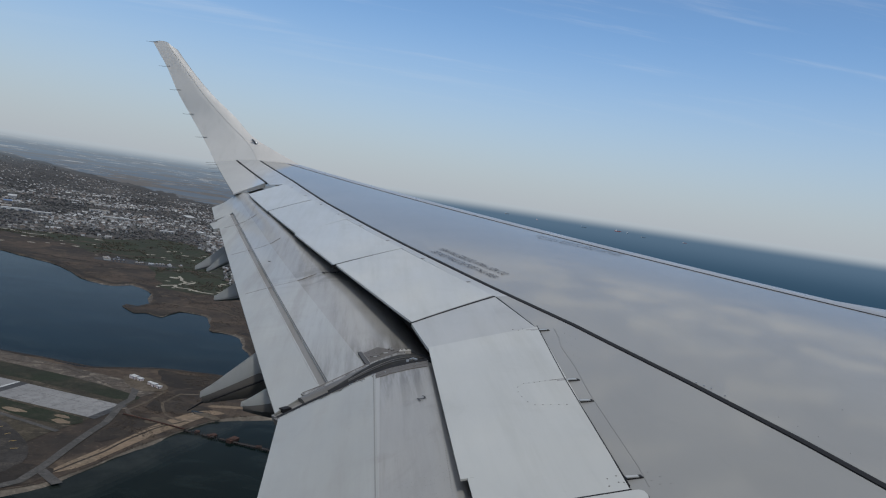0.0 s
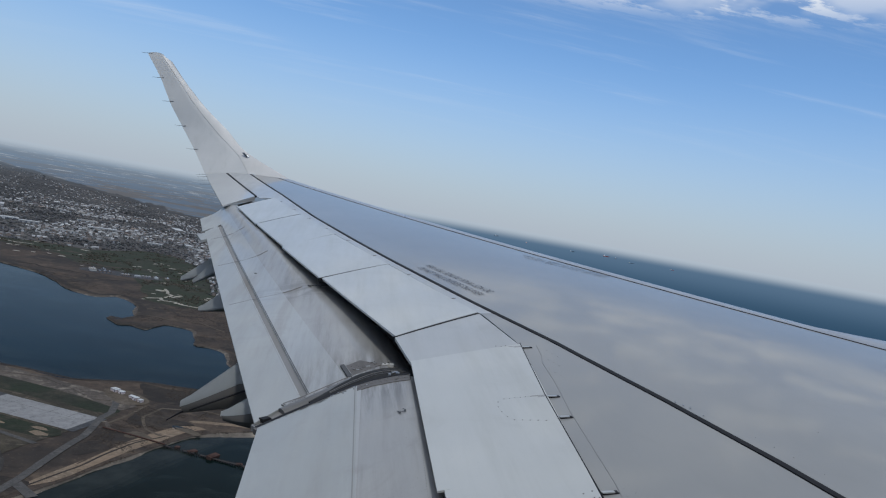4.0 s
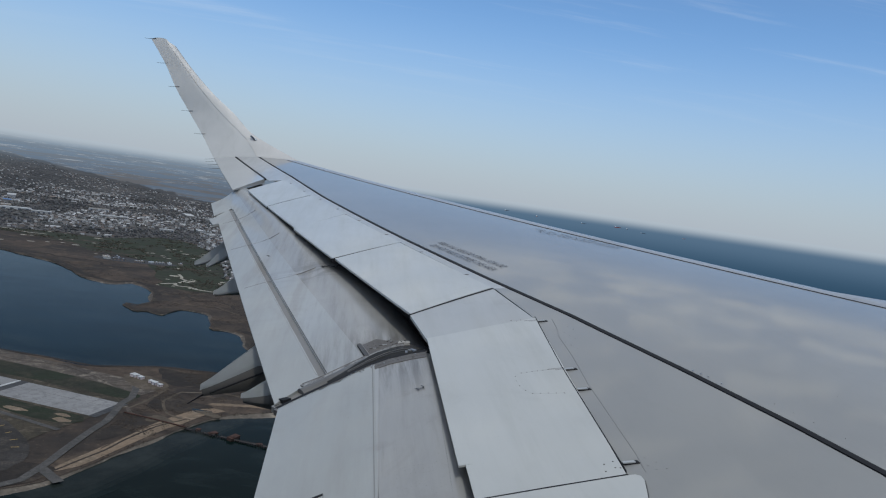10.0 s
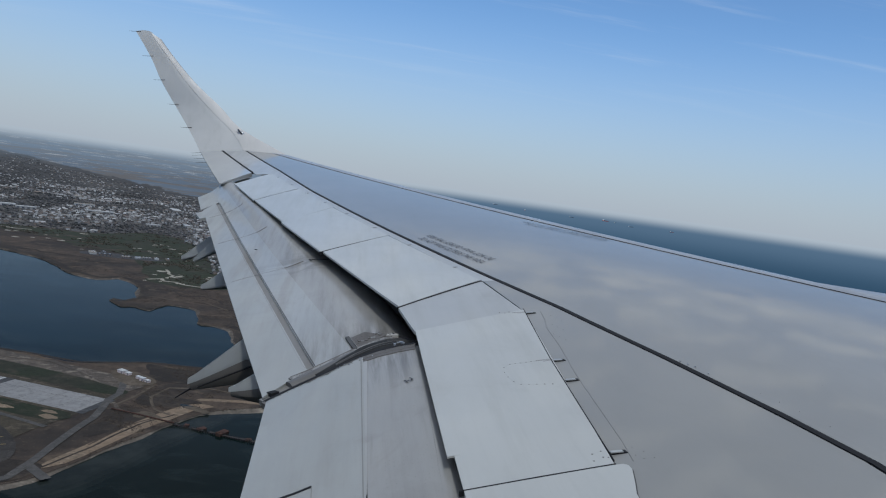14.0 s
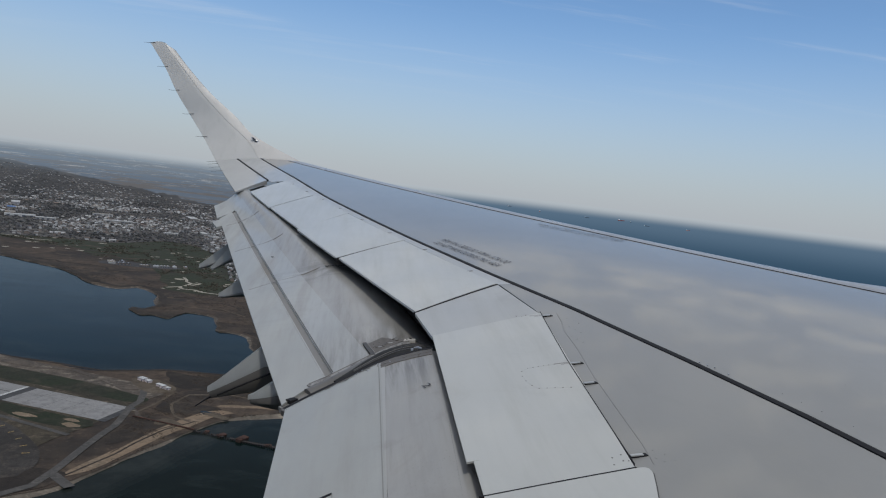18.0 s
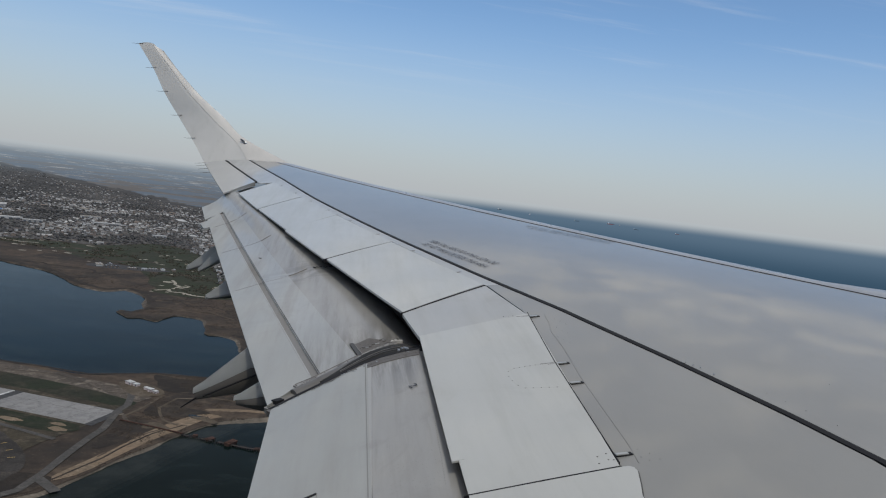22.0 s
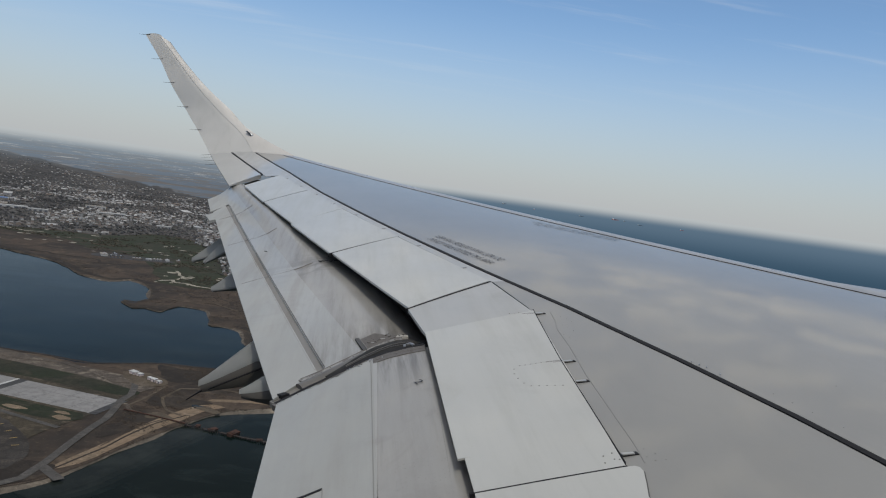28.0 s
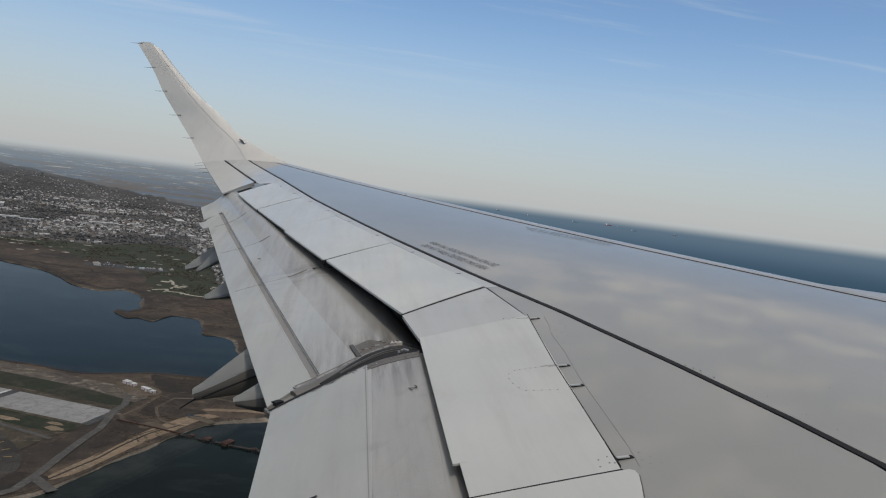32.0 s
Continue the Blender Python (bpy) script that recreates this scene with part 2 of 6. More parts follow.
PAINT_BEAD = paint("streaked_bead_metal", (0.12, 0.115, 0.11), 0.5, 0.6, (0.05, 0.045, 0.04), blotch=0.5)
PAINT_DARK = paint("dark_metal_and_gap_shade", (0.055, 0.052, 0.05), 0.5, 0.3, (0.02, 0.02, 0.02))
PAINT_SLAT = paint("bare_leading_edge_metal", (0.27, 0.29, 0.325), 0.3, 0.08)
WORN_RUBBER = paint("worn_grey_rubber", (0.012, 0.012, 0.012), 0.85, 0.3, (0.026, 0.025, 0.023), blotch=0.2)
RUBBER_AND_GAP = Mat("black_rubber_and_gap_shade", 0.7, 0, 0.15).colour((0.016, 0.016, 0.018)).m
STENCIL = Mat("grey_stencil_ink", 0.6).colour((0.022, 0.022, 0.026)).m
INK = Mat("dark_stencil_ink", 0.6).colour((0.018, 0.018, 0.022)).m
STEEL = Mat("worn_steel", 0.35, 0.9).colour((0.45, 0.43, 0.40)).m
WICK = Mat("grey_wick", 0.6).colour((0.07, 0.068, 0.066)).m
GLASS_LAMP = Mat("dark_lamp_cover", 0.1).colour((0.05, 0.05, 0.055)).m

# ---- mesh helpers ----


def part(name, bm, material, parent, label=""):
    me = bpy.data.meshes.new(name)
    bm.normal_update()
    bm.to_mesh(me)
    bm.free()
    me.materials.append(material)
    ob = new(name, me)
    ob.parent = parent
    if label:
        ob["label"] = label
    return ob


def raw(name, verts, faces, material, parent=None, label="", smooth=False):
    me = bpy.data.meshes.new(name)
    me.from_pydata(verts, [], faces)
    me.update()
    me.materials.append(material)
    if smooth:
        me.polygons.foreach_set("use_smooth", [True] * len(me.polygons))
    ob = new(name, me)
    ob.parent = parent
    if label:
        ob["label"] = label
    return ob


def smooth(ob, angle=35):
    me = ob.data
    me.polygons.foreach_set("use_smooth", [True] * len(me.polygons))
    me.set_sharp_from_angle(angle=radians(angle))
    return ob


def grid_solid(top, bottom):
    """A closed bmesh from two equal grids of points."""
    bm = bmesh.new()
    nu, nv = len(top), len(top[0])
    t = [[bm.verts.new(p) for p in row] for row in top]
    b = [[bm.verts.new(p) for p in row] for row in bottom]
    for i in range(nu - 1):
        for j in range(nv - 1):
            bm.faces.new((t[i][j], t[i + 1][j], t[i + 1][j + 1], t[i][j + 1]))
            bm.faces.new((b[i][j], b[i][j + 1], b[i + 1][j + 1], b[i + 1][j]))
    for i in range(nu - 1):
        bm.faces.new((t[i][0], b[i][0], b[i + 1][0], t[i + 1][0]))
        bm.faces.new((t[i][-1], t[i + 1][-1], b[i + 1][-1], b[i][-1]))
    for j in range(nv - 1):
        bm.faces.new((t[0][j], t[0][j + 1], b[0][j + 1], b[0][j]))
        bm.faces.new((t[-1][j], b[-1][j], b[-1][j + 1], t[-1][j + 1]))
    bmesh.ops.recalc_face_normals(bm, faces=bm.faces)
    return bm


def lerp(a, b, f):
    return tuple(x + (y - x) * f for x, y in zip(a, b))


def slab(corners, surface, lift, thick, nu=10, nv=4, taper=1.0, inset=0.0):
    """A panel that follows a surface: corners a, b, c, d in plan (a-b and d-c run along the span)."""
    a, b, c, d = corners
    if inset:
        cx, cy = sum(p[0] for p in corners) / 4, sum(p[1] for p in corners) / 4
        pull = lambda p: (p[0] + inset * (1 if cx > p[0] else -1), p[1] + inset * (1 if cy > p[1] else -1))
        a, b, c, d = pull(a), pull(b), pull(c), pull(d)
    top, bot = [], []
    for i in range(nu + 1):
        p, q = lerp(a, b, i / nu), lerp(d, c, i / nu)
        rt, rb = [], []
        for j in range(nv + 1):
            x, y = lerp(p, q, j / nv)
            z = surface(x, y) + lift
            rt.append((x, y, z))
            rb.append((x, y, z - thick * (1 + (taper - 1) * j / nv)))
        top.append(rt), bot.append(rb)
    return grid_solid(top, bot)


def ribbon(line, width, surface, lift, thick):
    """A narrow strip along a line in plan."""
    top, bot = [], []
    for k, (x, y) in enumerate(line):
        x0, y0 = line[max(k - 1, 0)]
        x1, y1 = line[min(k + 1, len(line) - 1)]
        n = Vector((-(y1 - y0), x1 - x0)).normalized() * width / 2
        row = [(x + n.x * s, y + n.y * s) for s in (-1, 1)]
        top.append([(u, v, surface(u, v) + lift) for u, v in row])
        bot.append([(u, v, surface(u, v) + lift - thick) for u, v in row])
    return grid_solid(top, bot)


def dense(line, step):
    out = []
    for a, b in zip(line, line[1:]):
        n = max(1, int(math.dist(a, b) / step))
        out += [lerp(a, b, i / n) for i in range(n)]
    return out + [line[-1]]


def tube(path, radii, seg=8):
    """A closed tube through points, with a radius (or two: across, up) at each."""
    bm = bmesh.new()
    rings = []
    for k, p in enumerate(path):
        d = (Vector(path[min(k + 1, len(path) - 1)]) - Vector(path[max(k - 1, 0)])).normalized()
        side = d.cross(Vector((0, 0, 1)))
        side = side.normalized() if side.length > 1e-4 else Vector((1, 0, 0))
        up = side.cross(d)
        r = radii[k] if isinstance(radii[k], tuple) else (radii[k], radii[k])
        rings.append([bm.verts.new(Vector(p) + side * math.cos(2 * math.pi * i / seg) * r[0] + up * math.sin(2 * math.pi * i / seg) * r[1]) for i in range(seg)])
    for a, b in zip(rings, rings[1:]):
        for i in range(seg):
            bm.faces.new((a[i], a[(i + 1) % seg], b[(i + 1) % seg], b[i]))
    bm.faces.new(rings[0][::-1])
    bm.faces.new(rings[-1])
    bmesh.ops.recalc_face_normals(bm, faces=bm.faces)
    return bm


def block(bm, cx, cy, z0, sx, sy, sz, turn=0.0):
    c, s = math.cos(turn), math.sin(turn)
    vs = []
    for z in (z0, z0 + sz):
        for u, v in ((-1, -1), (1, -1), (1, 1), (-1, 1)):
            x, y = u * sx / 2, v * sy / 2
            vs.append(bm.verts.new((cx + x * c - y * s, cy + x * s + y * c, z)))
    for f in ((3, 2, 1, 0), (4, 5, 6, 7), (0, 1, 5, 4), (1, 2, 6, 5), (2, 3, 7, 6), (3, 0, 4, 7)):
        bm.faces.new([vs[i] for i in f])


# ---- the wing, in the aircraft's own axes: x forward, y outboard, z up ----
ALT = 250.0
SEAT = (-7.136, 1.650, 1.555)
ATTITUDE = Matrix(((0.98954, 0.00103, -0.14425), (0.0, 0.99997, 0.00716), (0.14426, -0.00709, 0.98951)))
wing = new("aircraft_wing")
wing.matrix_world = Matrix.Translation((0, 0, ALT)) @ ATTITUDE.to_4x4() @ Matrix.Translation([-v for v in SEAT])
tagged(wing, "pale grey airliner wing with flaps lowered and upswept winglet", "aircraft wing")

ROOT, TIP = 1.80, 16.9


def z_dihedral(y):
    return 0.105 * y + 0.0020 * max(y - 2, 0) ** 2


def x_lead(y):
    return -0.52 * y


def chord(y):
    return (7.7 + 0.235 * (y - 5.8) if y > 5.8 else 7.7) - 0.52 * y


def upper(x, y):
    c = chord(y)
    f = min(max((x_lead(y) - x) / c, 0), 1.1)
    return z_dihedral(y) + 0.10 * c * f * (1 - f)


def x_hinge(y):                      # front edge of the outer spoilers
    return -6.27 - 0.339 * (y - 6.70)


def x_spoil(y):                      # rear edge of the outer spoilers
    return -6.904 - 0.3268 * (y - 6.195)


def flap_z(x, y):
    e = x_spoil(y)
    g = 0.02 + 0.12 * min(max((12.5 - y) / 6.3, 0), 1)
    inner_end = min(max(7.3 - y, 0), 1)
    g += 0.03 * inner_end
    d = e - x
    hump = 0.10 * min(max((y - 6.6) / 4.0, 0), 1) * math.exp(-((d - 0.02) / 0.19) ** 2)
    return upper(e, y) - 0.13 - 0.12 * min(max(d, -1), 5) - (0.95 + 0.6 * inner_end) * max(g - d, 0) ** 2 + hump


def flap_in_z(x, y):
    d = -6.83 - x
    return upper(-6.83, y) - 0.045 - 0.225 * min(max(d, 0.0), 5) - 5.0 * max(0.02 - d, 0) ** 2


SEAL = [(-9.59, 17.34), (-8.44, 13.78), (-7.77, 11.51), (-7.14, 9.58), (-6.83, 8.65), (-6.26, 7.0), (-5.89, 5.98), (-5.60, 5.0), (-5.42, 4.32), (-5.33, 3.9), (-5.20, ROOT)]


def x_seal(y):
    for (x0, y0), (x1, y1) in zip(SEAL, SEAL[1:]):
        if y >= y1:
            return x1 + (x0 - x1) * (y - y1) / (y0 - y1)
    return SEAL[-1][0]


def span_strip(front, back, y0, y1, lift, thick, n=40, m=6):
    top, bot = [], []
    for i in range(n + 1):
        y = y0 + (y1 - y0) * i / n
        a, b = front(y), back(y)
        r = [(a + (b - a) * j / m, y) for j in range(m + 1)]
        top.append([(x, v, upper(x, v) + lift) for x, v in r])
        bot.append([(x, v, upper(x, v) + lift - thick) for x, v in r])
    return grid_solid(top, bot)


def x_spar(y):
    return x_hinge(y) + 0.02 if y > 6.3 else -6.12


# inner box that closes the wing below the skin
top, bot = [], []
for i in range(41):
    y = ROOT + (TIP - ROOT) * i / 40
    a, b = x_lead(y) - 0.02, x_spar(y) + 0.06
    rt, rb = [], []
    for j in range(11):
        f = j / 10
        x = a + (b - a) * f
        rt.append((x, y, upper(x, y) - 0.012))
        rb.append((x, y, upper(x, y) - 0.03 - 0.115 * chord(y) * (f ** 0.5) * (1 - 0.45 * f)))
    top.append(rt), bot.append(rb)
smooth(part("wing_box", grid_solid(top, bot), PAINT_FAIRING, wing))
smooth(part("upper_skin", span_strip(lambda y: x_lead(y) - 0.245, lambda y: x_seal(y) + 0.02, ROOT, TIP, 0.0, 0.01, 60, 10), PAINT_BOX, wing, "glossy grey upper skin mirroring the clouds"))
smooth(part("rear_skin", span_strip(lambda y: x_seal(y) - 0.02, lambda y: x_hinge(y) + 0.004, 6.70, 13.40, 0.0, 0.01, 30, 2), PAINT_STRIP, wing, "narrow grey panel before the spoilers"))
smooth(part("rear_skin", span_strip(lambda y: x_seal(y) - 0.02, lambda y: -6.127 - 0.0601 * (5.95 - y) + (0.0 if y < 5.95 else -0.232 * (y - 5.95)), ROOT, 6.70, 0.0, 0.01, 30, 6), PAINT_BOX, wing))
smooth(part("tip_skin", span_strip(lambda y: x_seal(y) - 0.02, lambda y: -8.86 - 0.321 * (y - 13.65) + 0.008, 13.40, 17.0, 0.0, 0.01, 20, 3), PAINT_STRIP, wing))
part("seal_line", ribbon(dense(SEAL, 0.3), 0.031, upper, 0.004, 0.012), RUBBER_AND_GAP, wing, "long black sealant line")

# leading edge: rounded nose with a dark joint behind it
top, bot = [], []
for i in range(61):
    y = ROOT + (TIP - ROOT) * i / 60
    x, z, r = x_lead(y), z_dihedral(y), 0.16 * (1.25 - 0.04 * y)
    g = min(max((6.8 - y) * 0.45, 0), 0.4)
    x += g
    top.append([(x - g - 0.235, y, upper(x - g - 0.235, y) + 0.002), (x - g * 0.5 - 0.05, y, z + 0.004), (x, y, z), (x + 0.35 * r, y, z - 0.22 * r), (x + 0.62 * r, y, z - 0.62 * r), (x + 0.62 * r, y, z - 1.1 * r), (x + 0.2 * r, y, z - 1.7 * r), (x - g - 0.235, y, z - 2.0 * r)])
    bot.append([(px - 0.012, py, pz - 0.012) for px, py, pz in top[-1]])
smooth(part("leading_edge", grid_solid(top, bot), PAINT_SLAT, wing, "bright metal leading edge"), 60)
part("joint_line", ribbon([(x_lead(y) - 0.242, y) for y in [ROOT + 0.35 * k for k in range(43)]], 0.014, upper, 0.004, 0.012), RUBBER_AND_GAP, wing)

# outer spoilers
CUTS = [(6.20, 6.70), (7.93, 8.44), (9.42, 10.14), (10.98, 11.72), (12.53, 13.40)]
for (t0, h0), (t1, h1), lip in zip(CUTS, CUTS[1:], (0.0, 0.022, 0.004, 0.0)):
    sp = new("spoiler")
    sp.parent = wing
    q = ((x_hinge(h0), h0), (x_hinge(h1), h1), (x_spoil(t1) - lip, t1), (x_spoil(t0) - lip, t0))
    smooth(part("panel", slab(q, upper, 0.006, 0.055, 12, 5, 0.3, 0.009), PAINT_PANEL, sp))
    part("side_joint", ribbon(dense([q[0], q[3]], 0.2), 0.014, upper, 0.0035, 0.03), RUBBER_AND_GAP, sp)
    # hinge fittings at the front edge
    for f in (0.25, 0.75):
        y = h0 + (h1 - h0) * f
        bm = bmesh.new()
        block(bm, x_hinge(y) + 0.01, y, upper(x_hinge(y), y) - 0.004, 0.05, 0.010, 0.009, 0.35)
        part("hinge", bm, PAINT_STEP, sp)
def bay_floor(x, y):
    return upper(x, y) - 0.075


# dark slabs close the gap and stand in for its shade
smooth(part("spoiler_bay", slab(((x_hinge(6.5) + 0.05, 6.5), (x_hinge(13.6) + 0.05, 13.6), (x_spoil(13.2) + 0.22, 13.2), (x_spoil(6.0) + 0.36, 6.0)), bay_floor, 0.0, 0.5, 14, 3, 1.0), PAINT_DARK, wing, "dark slab in place of the shaded cavity under the spoilers"))
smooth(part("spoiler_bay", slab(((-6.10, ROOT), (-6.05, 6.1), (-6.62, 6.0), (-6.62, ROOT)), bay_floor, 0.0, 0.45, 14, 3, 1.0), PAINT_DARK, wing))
# fixed piece between outer and inner spoilers
smooth(part("fixed_panel", slab(((-6.135, 5.955), (-6.27, 6.695), (-6.90, 6.195), (-6.83, 5.715)), upper, 0.0, 0.05, 6, 4, 0.4), PAINT_STRIP, wing))

# inner spoiler and the panel inboard of it
spi = new("ground_spoiler")
spi.parent = wing
smooth(part("panel", slab(((-6.245, 4.037), (-6.13, 5.95), (-6.805, 5.715), (-6.803, 3.974)), upper, 0.009, 0.05, 12, 5, 0.12), PAINT_PANEL, spi))
smooth(part("trailing_lip", slab(((-6.78, 4.22), (-6.78, 5.713), (-6.83, 5.713), (-6.83, 4.215)), upper, 0.0098, 0.008, 12, 1), PAINT_PANEL, spi))
part("front_joint", ribbon(dense([(-6.128, 5.97), (-6.19, 5.11), (-6.238, 4.06)], 0.2), 0.004, upper, 0.0105, 0.02), RUBBER_AND_GAP, spi)
part("inner_joint", ribbon(dense([(-6.240, 4.0345), (-6.53, 4.002), (-6.82, 3.970)], 0.2), 0.007, upper, 0.0105, 0.02), RUBBER_AND_GAP, spi)
for y, x in ((5.90, -6.10), (5.09, -6.15), (4.83, -6.16), (4.13, -6.195)):
    bm = bmesh.new()
    block(bm, x, y, upper(x, y) - 0.002, 0.064, 0.026, 0.006, 0.10)
    for k in range(2 if y > 5.0 else 0):
        dy = 0.012 * (k - 0.5)
        part("oil_smear", ribbon(dense([(x - 0.035, y + dy), (x - 0.085 - 0.03 * k, y + dy * 1.2 - 0.008)], 0.03), 0.008, upper, 0.0092 + 0.0002 * k, 0.002), PAINT_JOINT, spi, "faint oily smear behind a hinge")
    hg = part("hinge_slot", bm, RUBBER_AND_GAP, spi, "dark hinge slot")
    bm = bmesh.new()
    block(bm, x - 0.010, y - 0.005, upper(x, y) + 0.004, 0.050, 0.0165, 0.004, 0.10)
    part("hinge_lug", bm, PAINT_STRIP, hg, "pale metal hinge lug")


def studs(points, surface, parent, radius=0.007, material=None):
    """Small round fastener heads on a surface, in one mesh."""
    bm = bmesh.new()
    for x, y in points:
        z = surface(x, y)
        lo = [bm.verts.new((x + radius * math.cos(k * math.pi / 3), y + radius * math.sin(k * math.pi / 3), z - 0.002)) for k in range(6)]
        hi = [bm.verts.new((v.co.x, v.co.y, z + 0.0014)) for v in lo]
        bm.faces.new(hi)
        for k in range(6):
            bm.faces.new((lo[k], lo[(k + 1) % 6], hi[(k + 1) % 6], hi[k]))
    return tagged(part("fastener_row", bm, material or PAINT_DARK, parent, "dark fastener heads"), kind="stuff")


def panel_top(x, y):
    return upper(x, y) + 0.009


oval = [(-6.24 - 0.028 * k, 5.09 - 0.004 * k) for k in range(7)] + [(-6.445, 5.03), (-6.455, 4.97), (-6.45, 4.91), (-6.435, 4.85)] + [(-6.41 + 0.036 * k, 4.81 - 0.006 * k) for k in range(5)]
studs(oval, panel_top, spi, 0.0036, PAINT_STEP)
studs([(-6.30, 4.12), (-6.262, 4.135), (-6.31, 4.07), (-6.268, 4.09), (-6.25, 4.085)], panel_top, spi, 0.0034, PAINT_SMUDGE)
studs([(-6.20 - 0.03 * k, 5.90 + 0.02 * (k % 2)) for k in range(4)], panel_top, spi, 0.003, PAINT_SMUDGE)
studs([(-5.99 - 0.012 * k + 0.03 * (k % 3), 5.83 - 0.055 * k) for k in range(9)] + [(-6.13, 4.16), (-6.14, 4.10), (-6.12, 4.07), (-6.10, 4.12), (-6.08, 4.07)], upper, wing, 0.0022, PAINT_STEP)
part("panel_line", ribbon(dense([(-6.03, 5.93), (-6.045, 5.75), (-6.075, 5.6), (-6.085, 5.30), (-6.12, 4.9), (-6.15, 4.2), (-6.165, 4.06)], 0.1), 0.003, upper, 0.0012, 0.004), PAINT_STEP, wing, "hairline joint beside the ground spoiler")
studs([(x_seal(y) + 0.10, y) for y in (4.55, 4.45, 4.35, 4.2)] + [(-5.0, 3.95), (-4.9, 4.25), (-5.05, 4.6)], upper, wing, 0.002, PAINT_STEP)
inner = [(-6.803, ROOT), (-6.803, 3.968), (-6.60, 3.990), (-6.40, 4.012), (-6.248, 4.029), (-6.215, 4.030), (-6.200, 4.018), (-6.197, 3.99), (-6.219, 3.909), (-6.242, 3.835), (-6.27, 3.5), (-6.33, ROOT)]
bm = bmesh.new()
lo = [bm.verts.new((x, y, upper(x, y) - 0.02)) for x, y in inner]
hi = [bm.verts.new((x, y, upper(x, y) + 0.010)) for x, y in inner]
bm.faces.new(hi)
for k in range(len(inner)):
    q = (k + 1) % len(inner)
    bm.faces.new((lo[k], lo[q], hi[q], hi[k]))
bmesh.ops.recalc_face_normals(bm, faces=bm.faces)
part("inner_panel", bm, PAINT_PANEL, wing)
part("inner_joint_line", ribbon(dense([(x + 0.004, y + 0.003) for x, y in inner[4:]], 0.08), 0.005, upper, 0.003, 0.006), PAINT_DARK, wing)

studs([(-5.56, 4.973), (-5.54, 4.929), (-5.5, 4.798), (-5.52, 4.893)], lambda x, y: upper(x, y) + 0.004, wing, 0.0035, PAINT_SLAT)

# aileron with static wicks
ail = new("aileron")
ail.parent = wing
smooth(part("panel", slab(((-8.875, 13.63), (-9.985, 17.05), (-10.39, 17.03), (-9.215, 12.70)), upper, 0.0, 0.07, 14, 4, 0.2), PAINT_AILERON, ail))
part("hinge_line", ribbon(dense([(-8.865, 13.65), (-9.975, 17.10)], 0.3), 0.035, upper, 0.004, 0.03), RUBBER_AND_GAP, ail)
for y in (16.95, 16.55, 16.0, 15.4):
    x = -9.215 - 0.2714 * (y - 12.7)
    part("static_wick", tube([(x + 0.05, y, upper(x, y)), (x - 0.20, y + 0.02, upper(x, y) - 0.01)], [0.005, 0.002], 6), WICK, ail, "thin black static wick")

# winglet: rear edge, crease and front edge, section by section
wl_obj = new("winglet")
wl_obj.parent = wing
REAR = [(-10.36, 16.98, 2.18), (-10.66, 17.30, 2.71), (-10.97, 17.50, 3.23), (-11.26, 17.60, 3.75), (-11.50, 17.75, 4.28), (-11.82, 17.90, 4.84)]
CREASE = [(-9.46, 16.86, 2.19), (-9.74, 17.20, 2.63), (-10.26, 17.45, 3.16), (-10.73, 17.58, 3.71), (-11.12, 17.72, 4.25), (-11.50, 17.87, 4.78)]
FRONT = [(-8.59, 16.54, 2.15), (-9.59, 17.24, 2.73), (-10.05, 17.48, 3.21), (-10.56, 17.61, 3.71), (-11.01, 17.75, 4.25), (-11.33, 17.89, 4.69)]


def curve(points, f):
    """A point on a smooth curve through points, f from 0 to 1."""
    s = f * (len(points) - 1)
    k = min(int(s), len(points) - 2)
    p = [Vector(points[min(max(k + i, 0), len(points) - 1)]) for i in (-1, 0, 1, 2)]
    u = s - k
    return 0.5 * ((2 * p[1]) + (p[2] - p[0]) * u + (2 * p[0] - 5 * p[1] + 4 * p[2] - p[3]) * u * u + (3 * p[1] - p[0] - 3 * p[2] + p[3]) * u ** 3)


N = 28
bm = bmesh.new()
rings, strip_t, strip_b = [], [], []
for i in range(N + 1):
    f = i / N
    r, c, e = curve(REAR, f), curve(CREASE, f), curve(FRONT, f)
    drop = max(0.0, (f - 0.93) / 0.07) ** 2
    th_ = 0.11 * (1 - 0.6 * f)
    out = Vector((0, 0.86, -0.5))
    mid = c.lerp(e, 0.55) + Vector((0, -0.012, 0.008))
    lift = Vector((0, -0.007, 0.004))
    sink = lift * 3.0
    # rounded tip cap
    ring = [r.lerp(c, j / 5) + Vector((0, 0.02, 0.06)) * drop * math.sin(math.pi * (j / 7)) for j in range(6)] + [mid - sink, e - sink, e + out * th_ * 0.35 + Vector((0.02, 0, 0.0))]
    ring += [e.lerp(r, j / 6) + out * th_ * (1.0 - 0.9 * (j / 6) ** 1.5) for j in range(1, 7)]
    rings.append([bm.verts.new(p) for p in ring])
    strip_t.append([tuple(q + lift) for q in (c, mid, e)])
    strip_b.append([tuple(q - lift * 1.5) for q in (c, mid, e)])
for a_, b_ in zip(rings, rings[1:]):
    for k in range(len(a_)):
        bm.faces.new((a_[k], a_[(k + 1) % len(a_)], b_[(k + 1) % len(a_)], b_[k]))
bm.faces.new(rings[0][::-1])
bm.faces.new(rings[-1])
bmesh.ops.recalc_face_normals(bm, faces=bm.faces)
smooth(part("blade", bm, PAINT_WINGLET, wl_obj, "ivory winglet blade"), 50)
